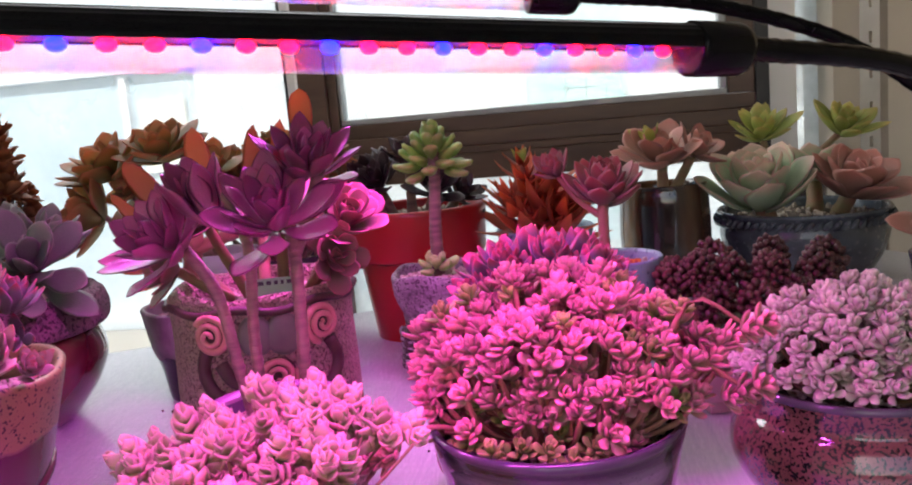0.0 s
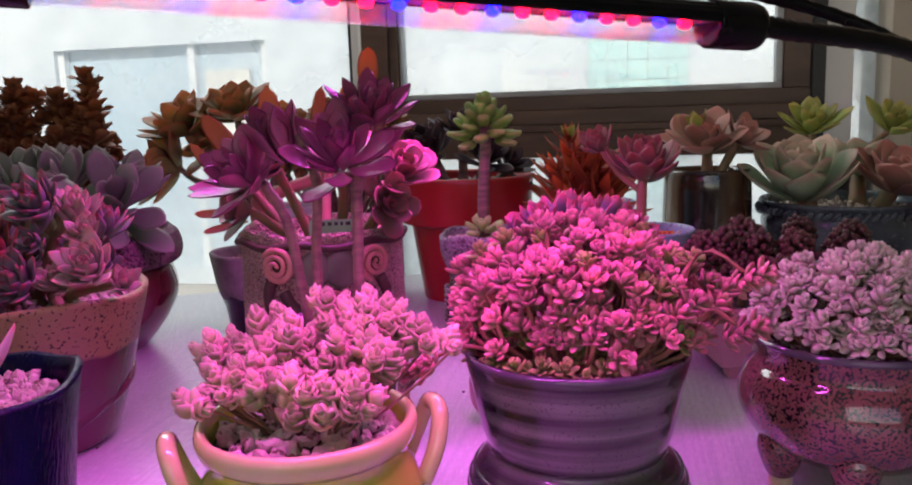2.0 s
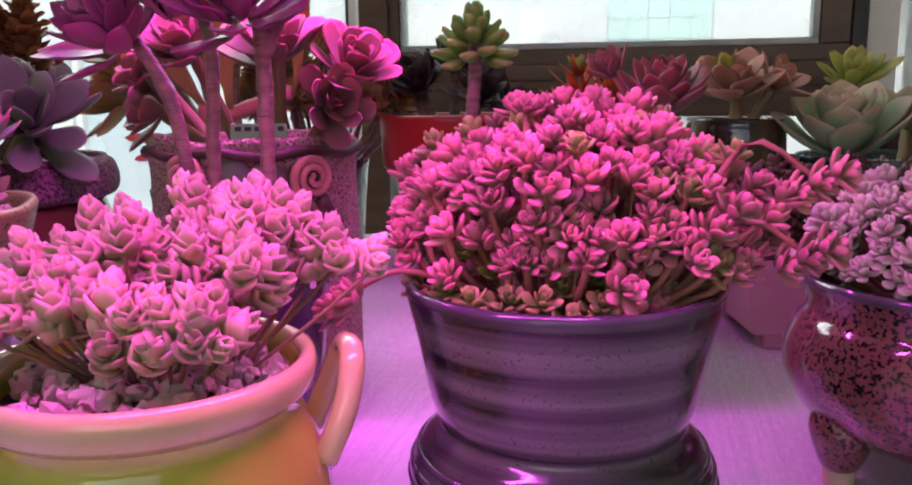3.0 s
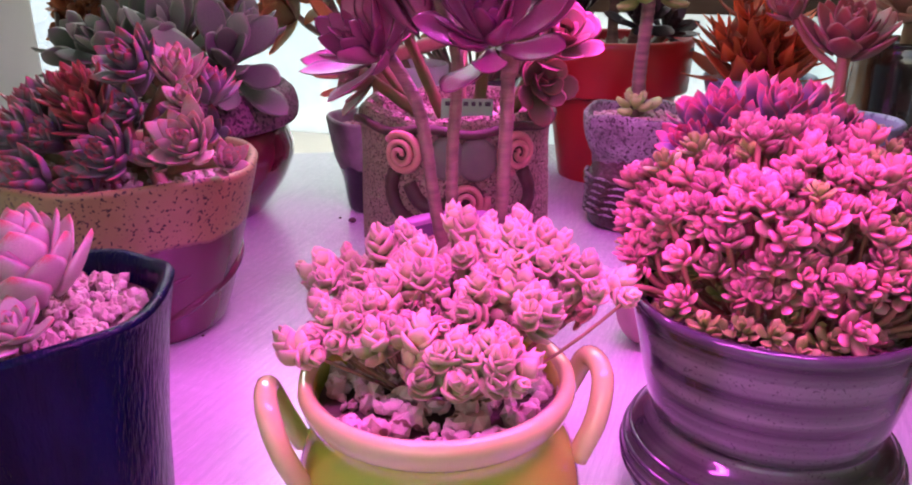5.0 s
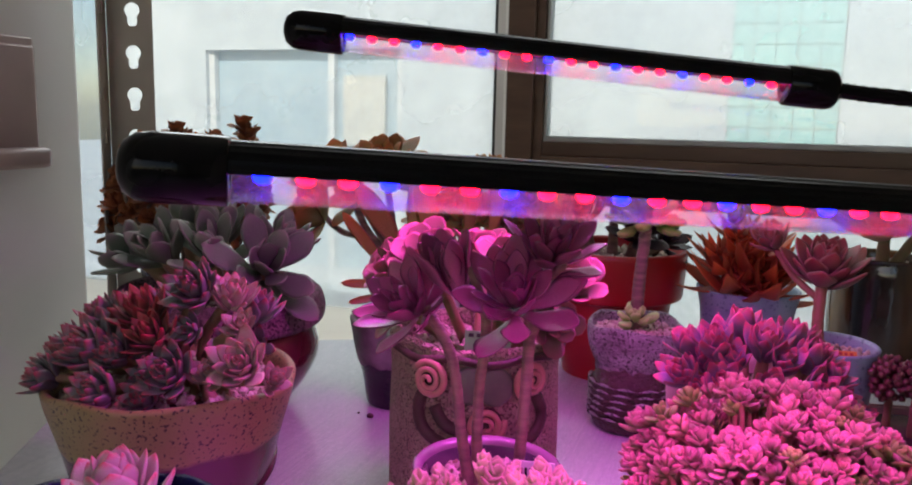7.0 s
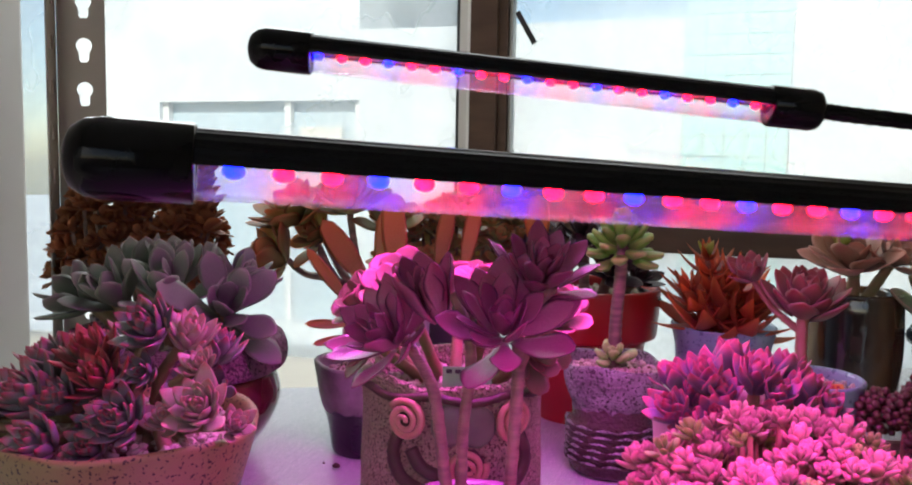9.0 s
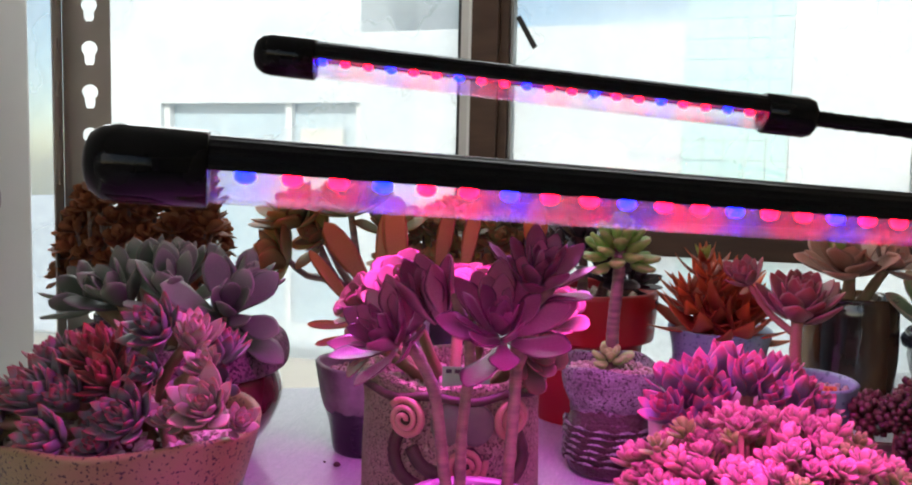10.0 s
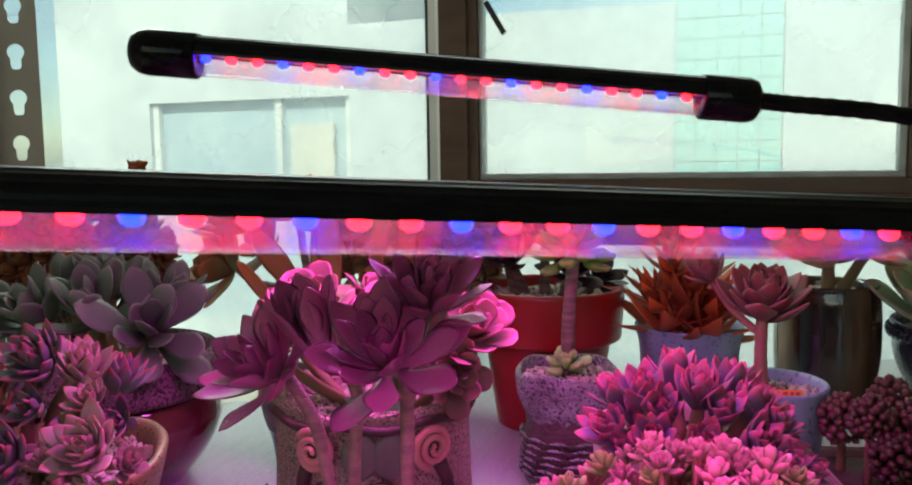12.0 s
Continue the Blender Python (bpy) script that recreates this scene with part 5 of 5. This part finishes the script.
# ---- spiky red plant ----
plot((0.12, 0.845), (0.113, 0.935), 1.045)
px, py = 0.120, 0.845
spot = pot("flower_pot", (px, py, 0), walled(rounded([(0.034, 0.0), (0.038, 0.004), (0.044, 0.05), (0.046, 0.085), (0.050, 0.104), (0.051, 0.108)], 4), 0.004, 0.098), BLUE_POT,
           "small powder blue glazed pot with a flared rim", 56)
gravel(spot, (px, py), 0.100, 0.044, 100, 0.004, seed=31)
plant = thing("succulent_plant", (px, py, 0.102), "scarlet spiky-leaved succulent with curved leaves", "succulent")
for (sx0, sz, lean, s) in ((0.102, 0.178, -0.1, 0.034), (0.132, 0.160, 0.25, 0.042), (0.085, 0.145, -0.5, 0.042), (0.150, 0.140, 0.6, 0.044), (0.115, 0.135, 0.0, 0.046)):
    stem(plant, [(px, py, 0.098), ((sx0 + px) / 2, py - 0.01, (sz + 0.1) / 2), (sx0, py - 0.02, sz)], 0.004, 0.003, PINK_STEM, 8)
    for lv in range(3):
        rosette(plant, LEAVES["spike"], (sx0 - (sx0 - px) * 0.2 * lv, py - 0.02, sz - 0.014 * lv), (lean, -0.2, 1), 9, s * (0.75 + 0.42 * lv), int(sx0 * 1000) + lv, inner=78 - 15 * lv, outer=12 - 8 * lv, core=0.04, jitter=14)
rosette(plant, LEAVES["lime"], (0.102, 0.824, 0.180), (-0.1, -0.2, 1), 8, 0.018, 83, inner=85, outer=60)

# ---- pale blue bowl, red rosette on a stem ----
plot((0.176, 0.69), (0.176, 0.742), 1.015)
ux, uy = 0.176, 0.690
ub = pot("flower_pot", (ux, uy, 0), walled(rounded([(0.020, 0.0), (0.024, 0.003), (0.034, 0.05), (0.040, 0.10), (0.041, 0.108)], 4), 0.004, 0.097), BLUE_POT, "pale blue glazed bowl with pale grit", 56)
gravel(ub, (ux, uy), 0.099, 0.036, 200, 0.0026, seed=33)
plant = thing("succulent_plant", (ux, uy, 0.10), "dusky red rosette on a bare red stem", "succulent")
stem(plant, [(0.172, 0.692, 0.098), (0.170, 0.700, 0.125), (0.172, 0.715, 0.165)], 0.0048, 0.0042, PINK_STEM, 16)
rosette(plant, LEAVES["redrose"], (0.173, 0.716, 0.170), (0.05, -0.35, 1), 34, 0.039, 91, inner=86, outer=26, core=0.2, drop=0.5, spread=1.0)
rosette(plant, LEAVES["redrose"], (0.132, 0.735, 0.180), (-0.4, -0.3, 0.9), 20, 0.026, 92, inner=82, outer=30)
stem(plant, [(0.171, 0.705, 0.14), (0.15, 0.725, 0.155), (0.134, 0.734, 0.176)], 0.003, 0.0025, PINK_STEM, 10)
label_tag((0.182, 0.657, 0.106), (0.030, 0.012), 8, -30, TAG_ORANGE, RED_INK, 1, "orange plant label with red lettering", 8)

# ---- purple rosettes in a pink pot ----
plot((0.12, 0.572), (0.12, 0.606), 1.007)
vx, vy = 0.120, 0.572
pp = pot("flower_pot", (vx, vy, 0), walled(rounded([(0.042, 0.0), (0.046, 0.004), (0.052, 0.06), (0.056, 0.105), (0.057, 0.112)], 4), 0.006, 0.10), PINK_POT, "pale pink clay pot under dense rosettes", 56, wobble=0.02, seed=14)
gravel(pp, (vx, vy), 0.102, 0.049, 80, 0.004, seed=35)
plant = thing("succulent_plant", (vx, vy, 0.104), "grey-purple rosettes with red leaf margins", "succulent")
for at, d, n, s, k in (((0.078, 0.530, 0.122), (-0.5, -0.6, 0.8), 24, 0.027, 1), ((0.104, 0.524, 0.120), (-0.1, -0.7, 0.8), 24, 0.026, 2), ((0.132, 0.524, 0.120), (0.1, -0.7, 0.8), 24, 0.026, 3),
                       ((0.160, 0.535, 0.120), (0.5, -0.5, 0.8), 24, 0.027, 4), ((0.096, 0.555, 0.138), (-0.2, -0.3, 1), 26, 0.030, 5), ((0.128, 0.556, 0.140), (0.1, -0.3, 1), 26, 0.030, 6),
                       ((0.158, 0.565, 0.132), (0.4, -0.1, 1), 22, 0.028, 7), ((0.078, 0.575, 0.130), (-0.4, 0, 1), 22, 0.028, 8), ((0.112, 0.590, 0.142), (0, 0.1, 1), 24, 0.032, 9),
                       ((0.146, 0.592, 0.138), (0.2, 0.2, 1), 22, 0.030, 10), ((0.175, 0.550, 0.112), (0.8, -0.3, 0.6), 18, 0.022, 11)):
    rosette(plant, LEAVES["purple"], at, d, n + 4, s * 0.86, 100 + k, core=0.16, inner=88, outer=46, drop=0.4, jitter=9)
    rosette(plant, LEAVES["purple"], (at[0] + 0.012, at[1] - 0.008, at[2] - 0.007), (d[0] + 0.2, d[1] - 0.2, d[2]), 18, s * 0.7, 140 + k, core=0.16, inner=86, outer=44, drop=0.4, jitter=9)
    stem(plant, [(vx + (at[0] - vx) * 0.5, vy + (at[1] - vy) * 0.5, 0.10), at], 0.005, 0.003, GREEN_STEM, 5)
pebble = thing("pebble", (0.066, 0.498, 0.0), "rounded pink quartz pebble on end", "pebble")
bm = bmesh.new()
bmesh.ops.create_icosphere(bm, subdivisions=3, radius=1)
for v in bm.verts:
    v.co = v.co * (1 + 0.12 * noise.noise(v.co * 1.7)) * 0.016
    v.co.z *= 1.5
    v.co += Vector((0.062, 0.515, 0.024))
part("stone", bm, PINK_POT, pebble)

# ---- grey-lavender double pot with amber-pink sedum ----
plot((0.13, 0.402), (0.131, 0.413), 1)
lx, ly = 0.130, 0.402
prof = walled(rounded([(0.040, 0.0), (0.046, 0.0025), (0.048, 0.006), (0.053, 0.009), (0.0585, 0.018), (0.0585, 0.026), (0.053, 0.036), (0.0475, 0.0415), (0.0478, 0.045), (0.051, 0.055), (0.055, 0.075),
                       (0.0585, 0.090), (0.0592, 0.095)], 5), 0.0045, 0.082)
bm = lathe(prof, (lx, ly, 0), 80)
lav = thing("flower_pot", (lx, ly, 0), "glossy grey-lavender double-bellied pot", "plant pot")
part("body", bm, LAV_GLAZE, lav)
for z, r in ((0.012, 0.0562), (0.017, 0.0586), (0.022, 0.0594), (0.027, 0.0584), (0.032, 0.0560)):
    part("throwing_ridge", tube(bmesh.new(), [(lx + (r - 0.0007) * math.cos(radians(a)), ly + (r - 0.0007) * math.sin(radians(a)), z) for a in range(0, 366, 6)], 0.0013, 6, False), DARK_GLAZE, lav)
part("rim", lathe([(0.0572, 0.0925), (0.0596, 0.0945), (0.0594, 0.0972), (0.0570, 0.0978), (0.0552, 0.0960), (0.0550, 0.0925)], (lx, ly, 0), 80, ring=True), DARK_GLAZE, lav, "dark glazed rim")
for k in range(4):
    a = radians(45 + 90 * k)
    bm = bmesh.new()
    bmesh.ops.create_uvsphere(bm, u_segments=12, v_segments=8, radius=1, matrix=Matrix.Translation((lx + 0.049 * math.cos(a), ly + 0.049 * math.sin(a), 0.0045)) @ Matrix.Diagonal((0.007, 0.007, 0.0045, 1)))
    part("foot", bm, DARK_GLAZE, lav)
gravel(lav, (lx, ly), 0.084, 0.051, 320, 0.0033, seed=37, hump=0.004)
plant = thing("succulent_plant", (lx, ly, 0.087), "amber and pink small-leaved sedum spilling over its pot", "succulent")
clump(plant, ["sedum_head%d" % i for i in range(3)] * 6 + ["gold_head%d" % i for i in range(3)], (lx + 0.004, ly + 0.010, 0.112), (0.070, 0.054, 0.049), 270, 0.0090, (lx, ly, 0.087), PINK_STEM, 39, -0.12, 0.0014, squeeze=0.78)
clump(plant, ["sedum_head%d" % i for i in range(3)] + ["gold_head%d" % i for i in range(3)] * 2, (lx - 0.004, ly - 0.004, 0.094), (0.050, 0.048, 0.012), 50, 0.0080, (lx, ly, 0.085), PINK_STEM, 40, -0.1, 0.0012)
for tipx, tipy, tipz in ((0.213, 0.385, 0.112), (0.052, 0.372, 0.092), (0.218, 0.40, 0.135)):
    stem(plant, [(lx + (tipx - lx) * 0.4, ly - 0.02, 0.095), ((tipx + lx) / 2 + (tipx - lx) * 0.2, tipy, tipz + 0.012), (tipx, tipy, tipz)], 0.0012, 0.0009, PINK_STEM, 8)
    for k in range(3):
        piece("sprig", LEAVES["sedum_head%d" % k], plant, facing((tipx + 0.006 * (k - 1), tipy - 0.004 * k, tipz + 0.004 * (k - 1)), (tipx - lx, -0.05, 0.03)) @ Matrix.Scale(0.0088, 4))

# ---- leopard brown footed pot with pearl sedum ----
plot((0.285, 0.462), (0.286, 0.484), 0.99)
gx, gy = 0.285, 0.462
prof = walled(rounded([(0.012, 0.014), (0.034, 0.016), (0.052, 0.026), (0.0625, 0.042), (0.0640, 0.056), (0.060, 0.068), (0.0565, 0.073), (0.0560, 0.078), (0.0575, 0.084), (0.0578, 0.087)], 5), 0.0045, 0.074)
brown = thing("flower_pot", (gx, gy, 0), "leopard-spotted brown glazed pot on stub feet", "plant pot")
part("body", lathe(prof, (gx, gy, 0), 80), BROWN_POT, brown)
part("rim", lathe([(0.0555, 0.0835), (0.0585, 0.0858), (0.0583, 0.0888), (0.0558, 0.0893), (0.0538, 0.0875), (0.0536, 0.0835)], (gx, gy, 0), 80, ring=True), DARK_GLAZE, brown, "dark glazed rim")
for az in (-100, -155, 20, 140):
    a = radians(az)
    c = Vector((gx + 0.046 * math.cos(a), gy + 0.046 * math.sin(a), 0))
    part("foot", lathe(rounded([(0.0065, 0.0075), (0.0085, 0.010), (0.0125, 0.020), (0.0135, 0.028), (0.010, 0.036), (0.003, 0.038)], 3), tuple(c), 24), BROWN_POT, brown)
    part("foot_tip", lathe([(0.0058, 0.0), (0.0064, 0.001), (0.0068, 0.0078), (0.004, 0.0080)], tuple(c), 24), BARE_CLAY, brown, "unglazed clay foot tip")
gravel(brown, (gx, gy), 0.076, 0.050, 240, 0.0034, seed=41, hump=0.004)
plant = thing("succulent_plant", (gx, gy, 0.079), "pearly pale pink bead-leaved sedum cushion", "succulent")
clump(plant, ["pearl_head%d" % i for i in range(3)], (gx + 0.002, gy, 0.098), (0.058, 0.054, 0.038), 210, 0.0084, (gx, gy, 0.079), GREEN_STEM, 43, -0.1, 0.0013, squeeze=0.8)

# ---- pink tray with maroon bead-leaved plants ----
plot((0.285, 0.655), (0.287, 0.71), 1.02)
tray = thing("planter_tray", (0.285, 0.65, 0), "pink glazed rectangular planter on small feet", "planter")
TM = pose(0.285, 0.655, 0, 0, 0, 12)
bm = bmesh.new()
lo = [(-0.075, -0.055), (0.075, -0.055), (0.075, 0.055), (-0.075, 0.055)]
rows = []
for s, z in ((0.86, 0.012), (0.88, 0.010), (1.0, 0.055), (1.02, 0.060), (0.95, 0.060), (0.93, 0.045)):
    rows.append([bm.verts.new((x * s, y * s, z)) for x, y in lo])
for a, b in zip(rows, rows[1:]):
    for k in range(4):
        bm.faces.new((a[k], a[(k + 1) % 4], b[(k + 1) % 4], b[k]))
bm.faces.new(list(reversed(rows[0])))
bm.faces.new(rows[-1])
bmesh.ops.bevel(bm, geom=bm.edges[:], offset=0.0015, segments=2, affect="EDGES")
part("body", bm, PINK_POT, tray, "", False, TM)
for x, y in ((-0.05, -0.035), (0.05, -0.035), (-0.05, 0.035), (0.05, 0.035)):
    part("foot", one_box((x - 0.008, y - 0.008, 0), (x + 0.008, y + 0.008, 0.0118), 0.002), PINK_POT, tray, "", False, TM)
part("soil", one_box((-0.068, -0.049, 0.0455), (0.068, 0.049, 0.054)), SOIL, tray, "", False, TM)
plant = thing("succulent_plant", (0.285, 0.655, 0.054), "maroon bead-leaved heads crowded in the pink planter", "succulent")
rng = random.Random(77)
for k, (x, y, z) in enumerate(((0.236, 0.640, 0.088), (0.262, 0.642, 0.084), (0.292, 0.640, 0.086), (0.326, 0.645, 0.084), (0.248, 0.625, 0.066), (0.278, 0.620, 0.066), (0.310, 0.625, 0.066),
                               (0.222, 0.660, 0.080), (0.255, 0.675, 0.090), (0.300, 0.675, 0.092), (0.340, 0.67, 0.088))):
    piece("sprig", LEAVES["bead_head%d" % (k % 3)], plant, facing((x, y, z + 0.012), (rng.uniform(-0.3, 0.3), -0.3, 1)) @ Matrix.Scale(0.0150 * rng.uniform(0.9, 1.15), 4))
    stem(plant, [(x, y + 0.005, 0.05), (x, y, z)], 0.003, 0.0025, GREEN_STEM, 4)

# ---- amber pot and blue-black rope-rim pot ----
plot((0.258, 0.965), (0.258, 1.09), 1.06)
ax, ay = 0.258, 0.965
amber = pot("flower_pot", (ax, ay, 0), walled(rounded([(0.044, 0.0), (0.048, 0.004), (0.053, 0.06), (0.052, 0.11), (0.050, 0.124), (0.0505, 0.128)], 4), 0.005, 0.115), AMBER_POT,
            "dark pot with amber drip glaze", 56)
gravel(amber, (ax, ay), 0.117, 0.044, 150, 0.0035, seed=45)
plant = thing("succulent_plant", (ax, ay, 0.12), "pink and green rosette leaning from the amber pot", "succulent")
rosette(plant, LEAVES["salmon"], (0.255, 0.955, 0.160), (-0.1, -0.4, 1), 20, 0.058, 111, inner=80, outer=5, core=0.12)
rosette(plant, LEAVES["lime"], (0.245, 0.965, 0.178), (-0.3, -0.2, 1), 8, 0.034, 112, inner=80, outer=40)
rosette(plant, LEAVES["salmon"], (0.298, 0.965, 0.165), (0.5, -0.3, 0.8), 12, 0.046, 113, inner=75, outer=5)
stem(plant, [(ax, ay, 0.115), (ax, ay, 0.155)], 0.007, 0.006, GREEN_STEM, 6)
stem(plant, [(ax + 0.01, ay, 0.115), (0.296, 0.965, 0.165)], 0.006, 0.005, GREEN_STEM, 6)
plot((0.418, 0.985), (0.426, 1.10), 1.045)
ox, oy = 0.418, 0.985
prof = walled(rounded([(0.060, 0.0), (0.066, 0.004), (0.086, 0.035), (0.094, 0.062), (0.092, 0.075), (0.095, 0.084), (0.0975, 0.090)], 4), 0.007, 0.078)
rope = pot("flower_pot", (ox, oy, 0), prof, ROPE_POT, "blue-black glazed bowl with a twisted rope rim", 72)
for k in range(64):
    a = radians(360 / 64 * k)
    c = Vector((ox + 0.0985 * math.cos(a), oy + 0.0985 * math.sin(a), 0.0805))
    d = Vector((-math.sin(a), math.cos(a), 0)) * 0.0045 + Vector((0, 0, 0.0045))
    part("rope_twist", tube(bmesh.new(), [c - d, c, c + d], [0.0018, 0.0032, 0.0018], 6), ROPE_POT, rope)
gravel(rope, (ox, oy), 0.080, 0.084, 120, 0.004, seed=47)
plant = thing("succulent_plant", (ox, oy, 0.083), "large mint green rosettes with pink-edged leaves", "succulent")
rosette(plant, LEAVES["mint"], (0.362, 0.955, 0.120), (-0.1, -0.35, 1), 30, 0.077, 121, inner=84, outer=24, core=0.16, spread=1.0, drop=0.35)
rosette(plant, LEAVES["salmon"], (0.470, 0.965, 0.112), (0.2, -0.4, 1), 22, 0.070, 122, inner=80, outer=8, core=0.12)
rosette(plant, LEAVES["mint"], (0.445, 1.03, 0.125), (0.1, 0.1, 1), 18, 0.060, 123, inner=80, outer=15)
stem(plant, [(0.375, 0.965, 0.078), (0.362, 0.957, 0.118)], 0.011, 0.009, GREEN_STEM, 5)
stem(plant, [(0.455, 0.975, 0.078), (0.470, 0.966, 0.110)], 0.010, 0.008, GREEN_STEM, 5)
stem(plant, [(0.44, 1.01, 0.078), (0.445, 1.03, 0.12)], 0.010, 0.008, GREEN_STEM, 5)
plot((0.445, 1.15), (0.448, 1.285), 1.06)
tp = pot("flower_pot", (0.445, 1.150, 0), walled([(0.05, 0.0), (0.058, 0.10), (0.06, 0.11)], 0.005, 0.10), DARK_GLAZE, "dark pot by the window behind the mint rosette", 40)
gravel(tp, (0.445, 1.150), 0.102, 0.053, 40, 0.004, seed=49)
plant = thing("succulent_plant", (0.445, 1.150, 0.104), "yellow-green rosettes close to the window", "succulent")
rosette(plant, LEAVES["lime"], (0.415, 1.130, 0.172), (-0.1, -0.4, 1), 24, 0.055, 131)
rosette(plant, LEAVES["lime"], (0.520, 1.130, 0.170), (0.2, -0.4, 1), 24, 0.055, 132)
stem(plant, [(0.44, 1.15, 0.10), (0.415, 1.13, 0.170)], 0.005, 0.004, GREEN_STEM, 6)
stem(plant, [(0.45, 1.15, 0.10), (0.520, 1.13, 0.168)], 0.005, 0.004, GREEN_STEM, 6)
plot((0.505, 0.8), (0.515, 0.875), 1.015)
tp = pot("flower_pot", (0.505, 0.800, 0), walled([(0.04, 0.0), (0.046, 0.06), (0.048, 0.07)], 0.004, 0.06), PURPLE_POT, "small dark pot with salmon rosette", 40)
gravel(tp, (0.505, 0.800), 0.062, 0.042, 60, 0.004, seed=51)
plant = thing("succulent_plant", (0.505, 0.800, 0.064), "salmon pink rosette with broad wavy leaves", "succulent")
rosette(plant, LEAVES["salmon"], (0.500, 0.795, 0.095), (-0.2, -0.5, 1), 20, 0.058, 141, inner=80, outer=5)
stem(plant, [(0.505, 0.80, 0.06), (0.50, 0.795, 0.093)], 0.006, 0.005, GREEN_STEM, 5)

for ob, m in SETTLED:
    ob.matrix_basis = m @ ob.matrix_basis

# ---- crumbs on the shelf ----
rng = random.Random(5)
for k, (x, y, s) in enumerate(((-0.217, 0.700, 0.0036), (-0.232, 0.705, 0.0014), (-0.20, 0.46, 0.001), (0.03, 0.60, 0.0012))):
    crumb = bmesh.new()
    bmesh.ops.create_icosphere(crumb, subdivisions=2, radius=s)
    for v in crumb.verts:
        v.co *= 1 + 0.3 * noise.noise(v.co * 900)
        v.co.z *= 0.6
        v.co += Vector((x, y, s * 0.45))
    tagged(mesh_object("soil_crumb", crumb, SOIL), "dark crumb of soil on the shelf", "soil crumb", "soil crumbs")
